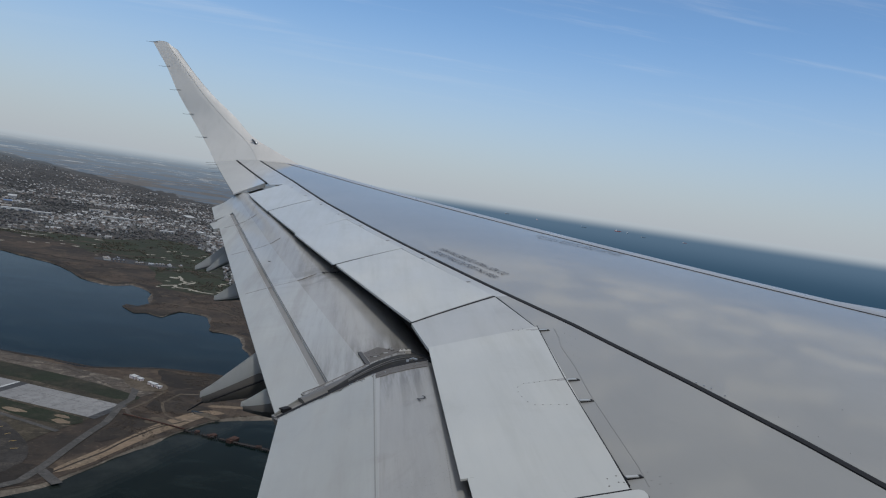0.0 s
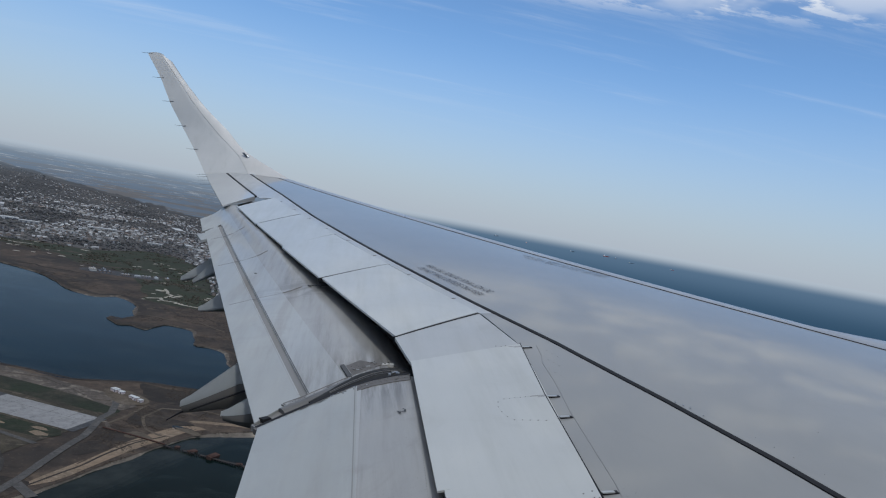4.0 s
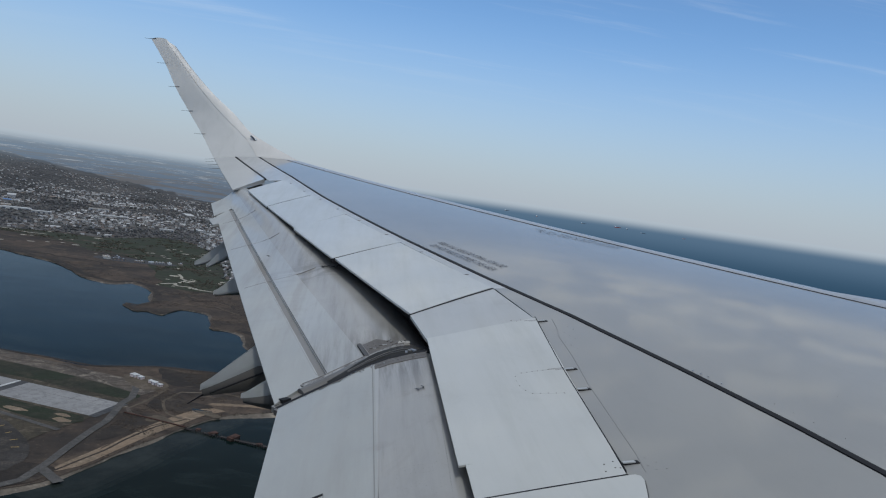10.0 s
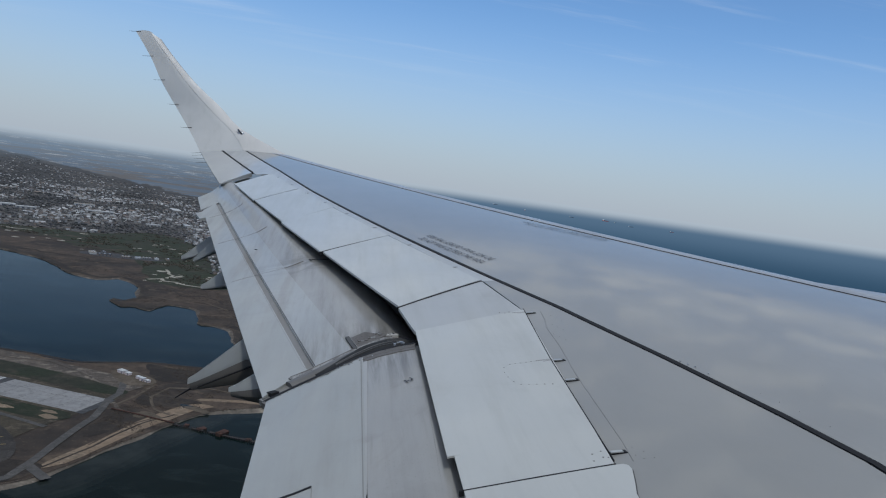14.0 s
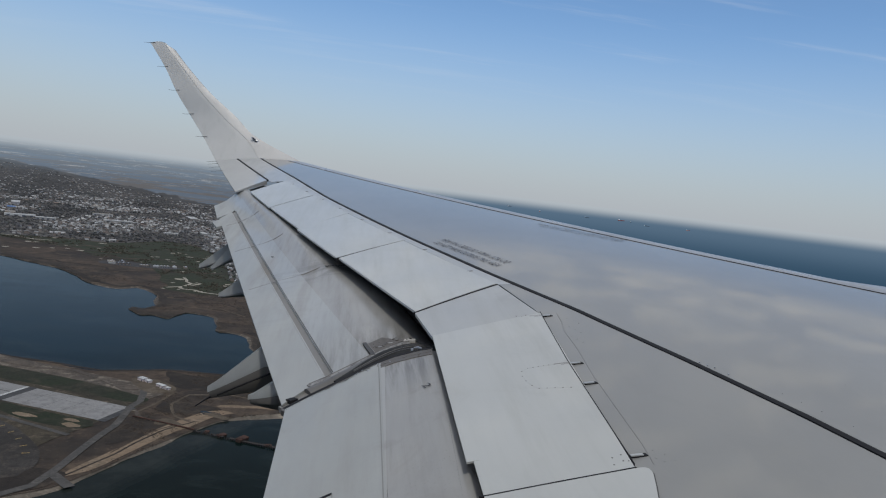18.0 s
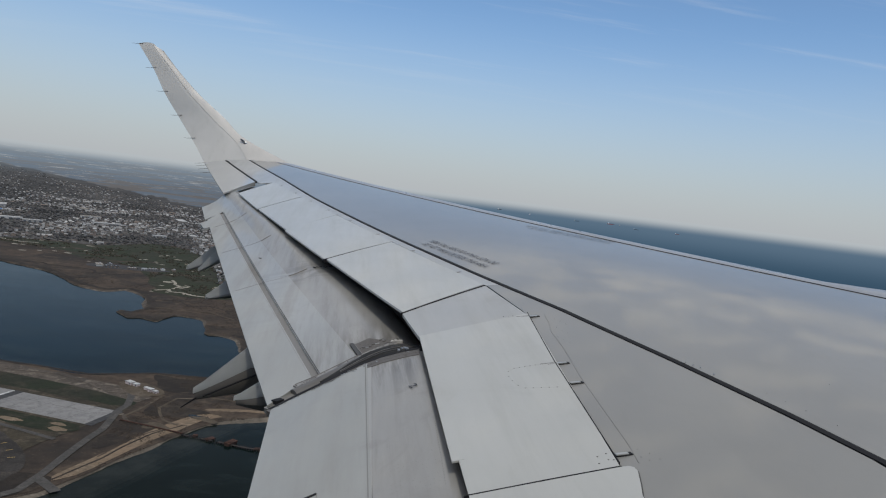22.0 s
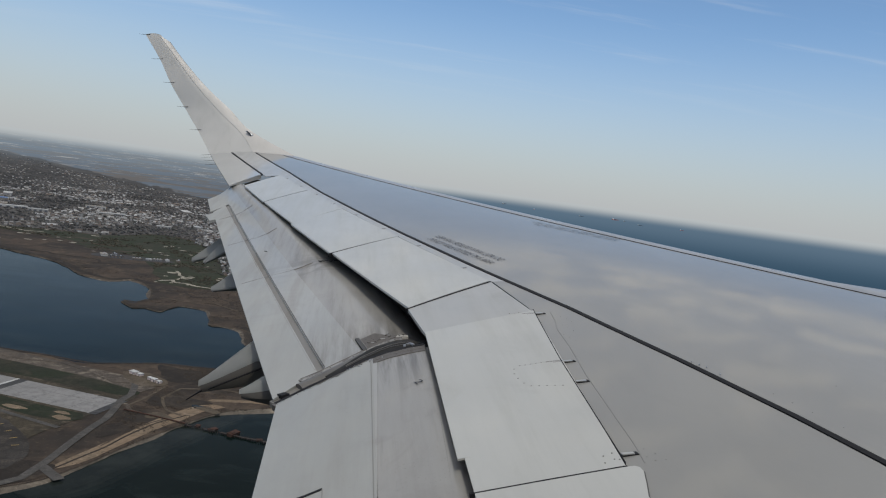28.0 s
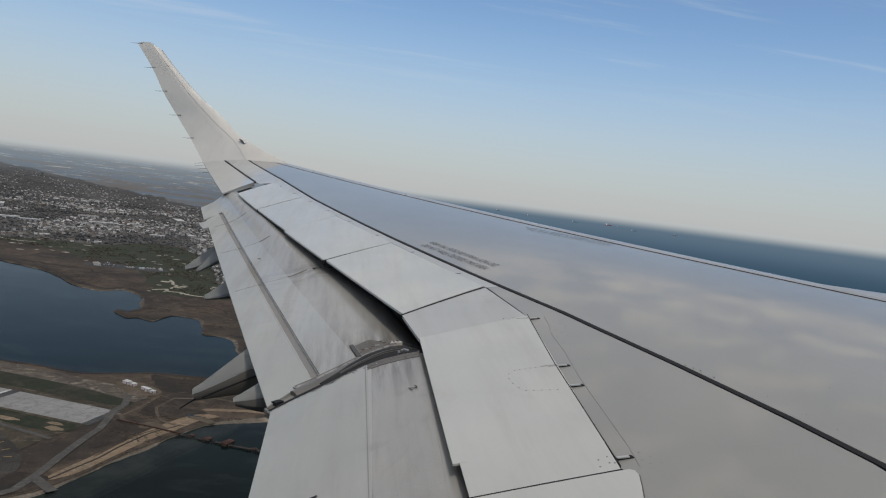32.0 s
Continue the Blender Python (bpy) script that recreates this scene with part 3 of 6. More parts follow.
smooth(part("leading_edge", grid_solid(strip_t, strip_b), paint("pale_cream_edge_paint", (0.57, 0.54, 0.50), 0.5, 0.10), wl_obj, "paler front strip"), 60)
for p in ((-11.81, 17.90, 4.84), (-11.53, 17.76, 4.30), (-11.28, 17.61, 3.78), (-10.99, 17.5, 3.26), (-10.70, 17.32, 2.76)):
    part("static_wick", tube([(p[0] + 0.09, p[1] - 0.01, p[2]), (p[0] - 0.06, p[1], p[2] - 0.002), (p[0] - 0.15, p[1], p[2] + 0.01)], [0.006, 0.004, 0.002], 6), WICK, wl_obj, "thin black static wick")
lamp = curve(FRONT, 0.18).lerp(curve(CREASE, 0.18), 0.45) + Vector((0.02, -0.04, 0.01))
part("lamp_base", tube([tuple(lamp + Vector((0.11, 0.05, -0.10))), tuple(lamp + Vector((0.03, 0.012, -0.02))), tuple(lamp + Vector((-0.08, 0.012, 0.07)))], [0.016, 0.038, 0.014], 8), PAINT_SLAT, wl_obj, "pale lamp surround")
bm = tube([tuple(lamp + Vector((0.10, 0.04, -0.10))), tuple(lamp + Vector((0.02, 0, -0.02))), tuple(lamp + Vector((-0.06, 0.0, 0.07)))], [0.010, 0.026, 0.010], 8)
smooth(part("position_lamp", bm, GLASS_LAMP, wl_obj, "dark glazed lamp cover"))
# faired foot of the winglet on the wing
part("foot_panel", slab(((-8.80, 16.85), (-8.95, 17.15), (-9.56, 17.32), (-9.46, 16.85)), lambda x, y: upper(x, min(y, 17)) , 0.01, 0.02, 4, 6), PAINT_WINGLET, wl_obj)

smooth(part("cove_panel", slab(((-8.70, 13.30), (-8.95, 13.75), (-9.32, 12.95), (-8.95, 12.45)), upper, -0.10, 0.06, 4, 4), PAINT_SMUDGE, wing, "dark bracket between flap and aileron"))

# outer flap
flap = new("outboard_flap")
flap.parent = wing


def x_flap_te(y):
    return -7.67 - 0.255 * (y - 5.43)


def x_groove(y):
    return -7.43 - 0.272 * (y - 5.80)


def x_ridge(y):
    return -7.31 - 0.289 * (y - 6.31)


smooth(part("front_panel", slab(((x_spoil(6.12) + 0.50, 6.12), (x_spoil(13.55) + 0.25, 13.55), (x_ridge(13.0), 13.0), (x_ridge(5.91), 5.91)), flap_z, 0.0, 0.10, 24, 14, 0.6), PAINT_BARE, flap, "stained bare flap nose with dark streaks, shade painted in near the gap"))
smooth(part("main_panel", slab(((x_ridge(5.91), 5.91), (x_ridge(13.0), 13.0), (x_groove(12.0), 12.0), (x_groove(5.72), 5.72)), flap_z, 0.005, 0.09, 24, 4, 0.6), PAINT_MID, flap, "worn pale grey flap skin"))
for y in (7.95, 9.5, 11.0):
    part("chord_joint", ribbon(dense([(x_spoil(y + 0.15) - 0.12, y + 0.15), (x_groove(y) - 0.02, y), (x_flap_te(y - 0.12) + 0.05, y - 0.12)], 0.1), 0.006, flap_z, 0.0058, 0.006), PAINT_JOINT, flap, "grimy joint across the flap")
for (x, y), n in (((-8.17, 8.88), 2), ((-7.58, 8.08), 3), ((-7.49, 8.10), 3)):
    bm = bmesh.new()
    for k in range(n):
        block(bm, x + 0.025 * k, y + 0.02 * k, flap_z(x, y) + 0.004, 0.014, 0.05, 0.004, 0.5)
    part("stencil_mark", bm, INK, flap)
smooth(part("aft_panel", slab(((x_groove(5.72) - 0.047, 5.72), (x_groove(11.80) - 0.048, 11.80), (x_flap_te(11.45), 11.45), (x_flap_te(5.43), 5.43)), flap_z, 0.004, 0.06, 20, 5, 0.15), PAINT_FLAP, flap, "smooth pale rear flap segment"))
smooth(part("end_panel", slab(((x_groove(11.82), 11.86), (-9.23, 13.05), (-9.50, 12.52), (x_flap_te(11.5) - 0.03, 11.5)), flap_z, 0.002, 0.06, 6, 4, 0.2), PAINT_FLAP, flap))
smooth(part("groove", slab(((x_groove(5.74) + 0.003, 5.74), (x_groove(11.80) + 0.003, 11.80), (x_groove(11.80) - 0.052, 11.80), (x_groove(5.74) - 0.051, 5.74)), flap_z, -0.012, 0.03, 16, 1), PAINT_SLOT, flap, "recessed brownish slot between flap segments"))

part("groove_line", ribbon([(x_groove(y) + 0.006, y) for y in [5.76 + 0.30 * k for k in range(21)]], 0.006, flap_z, 0.0065, 0.008), PAINT_DARK, flap, "dark line along the slot")
part("groove_edge", ribbon([(x_groove(y) - 0.051, y) for y in [5.76 + 0.30 * k for k in range(21)]], 0.008, flap_z, 0.006, 0.006), PAINT_SCUFF, flap, "narrow paler edge along the slot")
smooth(part("corner_tab", slab(((x_flap_te(10.95) + 0.03, 10.95), (x_flap_te(11.42) + 0.03, 11.42), (x_flap_te(11.42) - 0.075, 11.30), (x_flap_te(10.95) - 0.06, 10.90)), flap_z, 0.003, 0.03, 3, 2), PAINT_FLAP, flap))

# inner flap
flap_i = new("inboard_flap")
flap_i.parent = wing
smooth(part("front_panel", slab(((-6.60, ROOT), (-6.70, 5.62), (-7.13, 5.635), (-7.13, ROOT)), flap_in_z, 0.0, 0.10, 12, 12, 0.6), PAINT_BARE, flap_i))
smooth(part("rear_panel", slab(((-7.135, ROOT), (-7.135, 5.635), (-7.64, 5.35), (-7.59, ROOT)), flap_in_z, 0.004, 0.07, 12, 5, 0.15), PAINT_FLAP, flap_i))

rv = random.Random(8)
studs([(-7.06 + 0.018 * k + 0.004 * rv.random(), y + 0.012 * math.sin(k * 0.6)) for y in (4.40, 4.37, 4.34, 4.27, 4.24, 4.21, 4.10, 4.06) for k in range(12) if rv.random() < 0.75] + [(-6.845 - 0.0006 * k, 4.70 - 0.022 * k) for k in range(26)], flap_in_z, flap_i, 0.0011, PAINT_JOINT)
part("step_line", ribbon(dense([(-7.146, ROOT), (-7.146, 5.63)], 0.2), 0.004, flap_in_z, 0.0055, 0.006), PAINT_STEP, flap_i, "dusty step along the flap")
part("scuffed_strip", slab(((-7.1385, 4.2), (-7.1385, 5.60), (-7.112, 5.60), (-7.132, 4.2)), flap_in_z, 0.0022, 0.004, 12, 1), PAINT_SCUFF, flap_i, "scraped pale strip beside the step")
part("access_slot", ribbon(dense([(-7.532, 4.281), (-7.472, 4.331), (-7.407, 4.341), (-7.345, 4.358)], 0.03), 0.014, flap_in_z, 0.006, 0.008), RUBBER_AND_GAP, flap_i, "black edge of a small hatch")
part("hatch_line", ribbon(dense([(-7.345, 4.358), (-7.342, 4.27), (-7.342, 4.170)], 0.03), 0.003, flap_in_z, 0.006, 0.008), PAINT_STEP, flap_i)
# the gap between the flaps: end rib, rubber bulb, track plate
RIB = [(-7.542, 5.622), (-7.442, 5.689), (-7.316, 5.801), (-7.183, 5.914), (-7.042, 6.015), (-6.95, 6.05)]
BULB = [(-7.54, 5.545), (-7.44, 5.60), (-7.314, 5.70), (-7.183, 5.815), (-7.079, 5.89), (-6.973, 5.94), (-6.87, 5.97), (-6.78, 5.98)]
EDGE = [(-7.65, 5.335), (-7.487, 5.439), (-7.308, 5.545), (-7.183, 5.626), (-7.053, 5.661), (-6.924, 5.655), (-6.84, 5.635)]
# black ribbon below the seals stands in for the hollow's shade
part("gap_floor", ribbon(dense([(x, y - 0.02) for x, y in BULB], 0.05), 0.30, flap_z, -0.09, 0.05), RUBBER_AND_GAP, flap, "black strip painted as the shaded hollow between the flaps")
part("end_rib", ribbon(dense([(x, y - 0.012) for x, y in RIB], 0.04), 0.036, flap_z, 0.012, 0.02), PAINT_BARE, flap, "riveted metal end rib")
part("rib_line", ribbon(dense([(x, y + 0.010) for x, y in RIB], 0.04), 0.006, flap_z, 0.0135, 0.01), PAINT_SMUDGE, flap)
studs([lerp(a, b, f) for a, b in zip([(x, y - 0.014) for x, y in RIB], [(x, y - 0.014) for x, y in RIB[1:]]) for f in (0.1, 0.5)], lambda x, y: flap_z(x, y) + 0.012, flap, 0.004)


def edge_y(x):
    for (x0, y0), (x1, y1) in zip(EDGE, EDGE[1:]):
        if x <= x1:
            return y0 + (y1 - y0) * (x - x0) / (x1 - x0)
    return EDGE[-1][1]


bead, seal = [], []
for x, y in dense(RIB + [(-6.86, 6.08), (-6.77, 6.08)], 0.03):
    a, b = Vector((x, y - 0.03, flap_z(x, y) - 0.008)), Vector((x, edge_y(x) + 0.02, flap_in_z(x, edge_y(x)) - 0.008))
    w = (a - b).length
    if x < -7.09:
        bead.append((tuple(a.lerp(b, 0.24) + Vector((0, 0, -0.008))), (w * 0.25, 0.026)))
    if x > -7.40:
        f = min(max((x + 7.40) / 0.3, 0.0), 1.0)
        seal.append((tuple(a.lerp(b, 0.55 - 0.13 * f) + Vector((0, 0, -0.016 + 0.006 * f))), (w * (0.12 + 0.27 * f), 0.022 + 0.008 * f)))
smooth(part("end_bead", tube([p for p, r in bead], [r for p, r in bead], 14), PAINT_BEAD, flap, "rounded grey metal bead along the flap end"), 60)
smooth(part("rubber_bulb", tube([p for p, r in seal], [r for p, r in seal], 14), WORN_RUBBER, flap, "worn dark rubber bulb seal"), 60)
for k, (off, wd) in enumerate(((0.028, 0.010), (-0.012, 0.006), (-0.05, 0.008))):
    line = [(p[0], p[1] + off * (0.3 + 0.7 * min(max((p[0] + 7.30) / 0.3, 0), 1))) for p, r in seal[4:]]
    top_z = {p[0]: p[2] + r[1] for p, r in seal}
    part("scrape", ribbon(line, wd, lambda x, y: top_z[min(top_z, key=lambda q: abs(q - x))] + 0.003 - abs(off) * 0.10, 0.0, 0.008), PAINT_SMUDGE if k == 1 else PAINT_DARK, flap, "dull scrape along the rubber")
part("end_plate", slab(((-7.69, 5.45), (-7.655, 5.40), (-7.53, 5.49), (-7.54, 5.60)), flap_z, -0.012, 0.03, 3, 3), PAINT_SLOT, flap, "brown plate at the flap corner")
bm = bmesh.new()
block(bm, -7.62, 5.475, flap_z(-7.62, 5.475) - 0.012, 0.05, 0.045, 0.02, 0.7)
part("end_stop", bm, RUBBER_AND_GAP, flap, "black rubber stop")
part("seal_lip", ribbon(dense([(x, y - 0.012) for x, y in EDGE], 0.05), 0.052, flap_in_z, 0.004, 0.03), PAINT_PLATE, flap_i, "worn oily metal lip")
part("inner_lip", ribbon(dense([(x, y - 0.055) for x, y in EDGE[2:]], 0.05), 0.045, flap_in_z, 0.0032, 0.03), PAINT_PLATE, flap_i, "oily strip along the lip")
# the joint with its shadow, drawn as one black ribbon
part("lip_shadow_gap", ribbon(dense([(x, y + 0.016) for x, y in EDGE], 0.05), 0.026, flap_in_z, 0.005, 0.03), RUBBER_AND_GAP, flap_i, "black strip for the shadowed joint beside the lip")
studs([lerp(a, b, f) for a, b in zip([(x, y - 0.014) for x, y in EDGE], [(x, y - 0.014) for x, y in EDGE[1:]]) for f in (0.1, 0.3, 0.5, 0.7, 0.9)], lambda x, y: flap_in_z(x, y) + 0.004, flap_i, 0.0026, PAINT_SMUDGE)
trk = part("track_plate", slab(((-7.235, 6.104), (-7.12, 6.195), (-6.99, 6.085), (-7.175, 5.945)), flap_z, 0.006, 0.03, 4, 4), PAINT_PLATE, flap, "oily brown track cover plate")
part("bracket", ribbon(dense([(-7.232, 6.135), (-7.205, 6.02), (-7.178, 5.915)], 0.05), 0.022, flap_z, 0.014, 0.03), PAINT_DARK, trk, "dark folded bracket")
part("bracket_edge", ribbon(dense([(-7.216, 6.125), (-7.19, 6.02), (-7.165, 5.93)], 0.05), 0.005, flap_z, 0.0155, 0.02), PAINT_STEP, trk, "grey worn edge")
studs([(-7.21 + 0.036 * k + 0.012 * (j % 2), 6.09 - 0.03 * j + 0.012 * k) for k in range(6) for j in range(4) if (k + 2 * j) % 3], lambda x, y: flap_z(x, y) + 0.006, trk, 0.0028)
rv = random.Random(12)
for k in range(9):
    bm = bmesh.new()
    x = -7.20 + 0.022 * k
    y = 5.985 + 0.014 * k + rv.uniform(0, 0.05)
    block(bm, x, y, flap_z(x, y) + 0.003, rv.uniform(0.012, 0.03), rv.uniform(0.008, 0.02), 0.006, rv.uniform(0, 3))
    part("chip", bm, PAINT_SMUDGE if k % 3 else PAINT_SCUFF, trk, "bare bright chip")
# thin slab added for the dark greasy area by the plate
part("grease_patch", slab(((-7.06, 6.07), (-7.01, 6.135), (-6.87, 6.15), (-6.89, 6.05)), flap_z, 0.004, 0.02, 3, 2), PAINT_SMUDGE, trk, "dark greasy patch beside the plate, a thin added slab")
part("stop_block", slab(((-6.985, 6.058), (-6.975, 6.095), (-6.905, 6.14), (-6.91, 6.085)), flap_z, 0.016, 0.03, 2, 2), PAINT_WINGLET, trk, "bright metal stop block")
for k in range(2):
    bm = bmesh.new()
    block(bm, -6.965 + 0.026 * k, 6.088 + 0.016 * k, flap_z(-6.95, 6.1) + 0.0165, 0.006, 0.022, 0.002, 0.5)
    part("slot", bm, RUBBER_AND_GAP, trk, "dark slot in the stop block")
rf_ = random.Random(31)
for k in range(26):
    bm = bmesh.new()
    x = rf_.uniform(-7.28, -6.90)
    y = edge_y(x) - rf_.uniform(0.0, 0.05)
    block(bm, x, y, flap_in_z(x, y) + 0.0035, rf_.uniform(0.006, 0.022), rf_.uniform(0.003, 0.008), 0.0016, rf_.uniform(0, 3))
    part("grime_fleck", bm, PAINT_SMUDGE if k % 3 else PAINT_SLAT, flap_i)
for k in range(3):
    bm = bmesh.new()
    x, y = -6.95 + 0.02 * k, 5.70 + 0.006 * (k % 2)
    block(bm, x, y, flap_in_z(x, y) + 0.002, 0.014, 0.02 + 0.01 * (k % 3), 0.010, 0.3 * k)
    part("roller", bm, STEEL if k % 2 else PAINT_SLAT, flap_i, "bright worn roller fitting")


def canoe(aft, mid, fore, half_w, h_aft, h_mid, label, belly=PAINT_BELLY, chine=-0.32):
    """A flap track fairing: pointed aft, deep in the middle, with a chined pale back over a dirty belly, its shade put
    into the colour.
    """
    bm, cap = bmesh.new(), bmesh.new()
    ring, lid = [], []
    n = 14
    for k in range(n + 1):
        f = k / n
        c = Vector(aft).lerp(Vector(mid), f / 0.6) if f < 0.6 else Vector(mid).lerp(Vector(fore), (f - 0.6) / 0.4)
        h = h_aft + (h_mid - h_aft) * min(f / 0.6, 1)
        w = half_w * math.sin(min(f * 1.3 + 0.14, 1.0) * math.pi / 2)
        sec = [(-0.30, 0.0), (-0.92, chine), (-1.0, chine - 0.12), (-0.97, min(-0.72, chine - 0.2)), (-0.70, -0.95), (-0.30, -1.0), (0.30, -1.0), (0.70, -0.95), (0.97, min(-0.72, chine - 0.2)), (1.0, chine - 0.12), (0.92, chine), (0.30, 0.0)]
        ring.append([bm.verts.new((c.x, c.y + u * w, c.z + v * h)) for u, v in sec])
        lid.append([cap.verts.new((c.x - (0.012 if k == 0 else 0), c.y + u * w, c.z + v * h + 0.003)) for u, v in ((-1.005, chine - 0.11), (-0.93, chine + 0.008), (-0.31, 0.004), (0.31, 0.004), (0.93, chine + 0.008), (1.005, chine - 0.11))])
    for b, rows_, close in ((bm, ring, True), (cap, lid, False)):
        m = len(rows_[0])
        for u, v in zip(rows_, rows_[1:]):
            for i in range(m if close else m - 1):
                b.faces.new((u[i], u[(i + 1) % m], v[(i + 1) % m], v[i]))
    bm.faces.new(ring[0][::-1])
    bm.faces.new(ring[-1])
    bmesh.ops.recalc_face_normals(bm, faces=bm.faces)
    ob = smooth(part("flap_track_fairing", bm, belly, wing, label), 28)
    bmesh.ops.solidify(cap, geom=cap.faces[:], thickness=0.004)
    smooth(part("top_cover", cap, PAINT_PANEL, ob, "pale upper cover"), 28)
    return ob


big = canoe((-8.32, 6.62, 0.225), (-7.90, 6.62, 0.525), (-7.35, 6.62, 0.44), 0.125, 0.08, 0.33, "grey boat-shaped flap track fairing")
part("joint_line", tube([(-8.24, 6.475, 0.205), (-7.62, 6.475, 0.43)], [0.006, 0.006], 5), RUBBER_AND_GAP, big)
part("drain_tube", tube([(-8.30, 6.6, 0.17), (-8.42, 6.6, 0.10)], [0.008, 0.004], 6), RUBBER_AND_GAP, big)
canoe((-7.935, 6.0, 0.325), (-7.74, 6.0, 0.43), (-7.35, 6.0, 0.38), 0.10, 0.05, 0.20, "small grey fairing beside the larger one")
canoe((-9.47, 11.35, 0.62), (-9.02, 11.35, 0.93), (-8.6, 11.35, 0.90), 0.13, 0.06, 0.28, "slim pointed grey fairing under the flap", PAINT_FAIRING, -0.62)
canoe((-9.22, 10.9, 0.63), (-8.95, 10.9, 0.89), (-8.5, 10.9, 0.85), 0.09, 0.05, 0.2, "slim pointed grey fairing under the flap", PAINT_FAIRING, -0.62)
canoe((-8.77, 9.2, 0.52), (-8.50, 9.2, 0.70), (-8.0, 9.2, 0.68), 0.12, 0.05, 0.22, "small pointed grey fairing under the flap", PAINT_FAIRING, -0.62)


def lettering(words, a, b, size, surface, material, parent, flip=False):
    """Stencilled words along a line in plan, laid on a surface."""
    cu = bpy.data.curves.new("lettering", "FONT")
    cu.body, cu.align_x, cu.size = words, "LEFT", 1.0
    cu.space_character, cu.space_word, cu.offset = 1.06, 1.2, -0.004
    tmp = bpy.data.objects.new("lettering", cu)
    scene.collection.objects.link(tmp)
    me = bpy.data.meshes.new_from_object(tmp.evaluated_get(bpy.context.evaluated_depsgraph_get()))
    bpy.data.objects.remove(tmp)
    xs = [v.co.x for v in me.vertices]
    long = max(xs) - min(xs)
    d = Vector((b[0] - a[0], b[1] - a[1]))
    n = Vector((-d.y, d.x)).normalized()
    for v in me.vertices:
        u, w = (v.co.x - min(xs)) / long, v.co.y * size
        if flip:
            u, w = 1 - u, size * 0.7 - w
        x, y = a[0] + d.x * u + n.x * w, a[1] + d.y * u + n.y * w
        v.co = (x, y, surface(x, y) + 0.005)
    me.materials.clear()
    me.materials.append(material)
    ob = new("lettering", me)
    ob.parent = parent
    ob["label"] = "small dark stencilled warning"
    return ob


WARN = "DO NOT WALK OUTSIDE THIS AREA"
lettering(WARN, (-6.60, 8.275), (-6.188, 7.23), 0.102, upper, STENCIL, wing)
lettering(WARN, (-6.525, 8.39), (-6.096, 7.33), 0.102, upper, STENCIL, wing, True)
lettering(WARN, (-5.375, 9.15), (-4.775, 8.30), 0.088, upper, FADED_INK, wing)
lettering(WARN, (-5.365, 9.32), (-4.715, 8.385), 0.088, upper, FADED_INK, wing, True)
lettering("2", (-6.936, 5.160), (-6.918, 5.118), 0.058, flap_in_z, INK, flap_i)


# cabin side behind the camera, with the window opening that it looks through
def cabin_shell():
    bm = bmesh.new()
    xs = [-15, -13, -11, -9.5, -8.5, -7.8, SEAT[0] - 0.26, SEAT[0] + 0.28, -6.2, -5.2, -4, -2.5, -1, 1, 3]
    an = [-170 + 10 * k for k in range(17)] + [4.6, 17.2] + [30 + 10 * k for k in range(16)]
    rows_ = {}
    for r in (1.88, 1.79):
        rows_[r] = [[bm.verts.new((x, r * math.cos(radians(a)), 1.2 + r * math.sin(radians(a)))) for a in an] for x in xs]
    o, i = rows_[1.88], rows_[1.79]
    hx, ha = 6, an.index(4.6)
    m = len(an)
    for u in range(len(xs) - 1):
        for v in range(m):
            w = (v + 1) % m
            if u == hx and v == ha:
                continue
            bm.faces.new((o[u][v], o[u][w], o[u + 1][w], o[u + 1][v]))
            bm.faces.new((i[u][v], i[u + 1][v], i[u + 1][w], i[u][w]))
    loop_o = [o[hx][ha], o[hx][ha + 1], o[hx + 1][ha + 1], o[hx + 1][ha]]
    loop_i = [i[hx][ha], i[hx][ha + 1], i[hx + 1][ha + 1], i[hx + 1][ha]]
    for k in range(4):
        bm.faces.new((loop_o[k], loop_i[k], loop_i[(k + 1) % 4], loop_o[(k + 1) % 4]))
    for u in (0, -1):
        for v in range(m):
            w = (v + 1) % m
            bm.faces.new((o[u][v], i[u][v], i[u][w], o[u][w]))
    bmesh.ops.recalc_face_normals(bm, faces=bm.faces)
    return bm


smooth(part("cabin_side", cabin_shell(), PAINT_PANEL, wing, "pale cabin side with a window opening"), 30)

# ---- ground: bay, shores, town, airfield ----
from mathutils import geometry


def cover_mat(name, a, b, c, s1, s2, rough=0.9, grit=0.5):
    """Ground cover: broad patches of a, b and c, mottled again at a few metres and at half a metre."""
    m = Mat(name, rough, 0, 0.2)
    p = m.coord("World")
    k = m.mix(m.ramp(m.noise(s1, 5, 0.6, p), 0.38, 0.62), a, b)
    k = m.mix(m.ramp(m.noise(s2, 5, 0.65, p, 0.7), 0.5, 0.68), k, c)
    k = m.mix(m.ramp(m.noise(s2 * 3.1, 6, 0.7, p, 0.5), 0.45, 0.68, 0.0, 0.55), k, tuple(0.5 * v for v in b))
    k = m.mix(m.ramp(m.noise(s2 * 9, 4, 0.65, p), 0.45, 0.7, 0.0, grit), k, tuple(0.5 * v for v in a))
    k = m.mix(m.ramp(m.noise(s2 * 14, 5, 0.7, p, 0.4), 0.56, 0.72, 0.0, grit), k, tuple(min(1, 1.35 * v) for v in c))
    m.colour(k)
    return m.m


MARSH = cover_mat("brown_marsh_grass", (0.063, 0.046, 0.034), (0.030, 0.025, 0.021), (0.092, 0.068, 0.048), 0.010, 0.021)
SCRUB = cover_mat("dark_winter_scrub", (0.036, 0.029, 0.023), (0.023, 0.019, 0.016), (0.062, 0.048, 0.036), 0.014, 0.04)
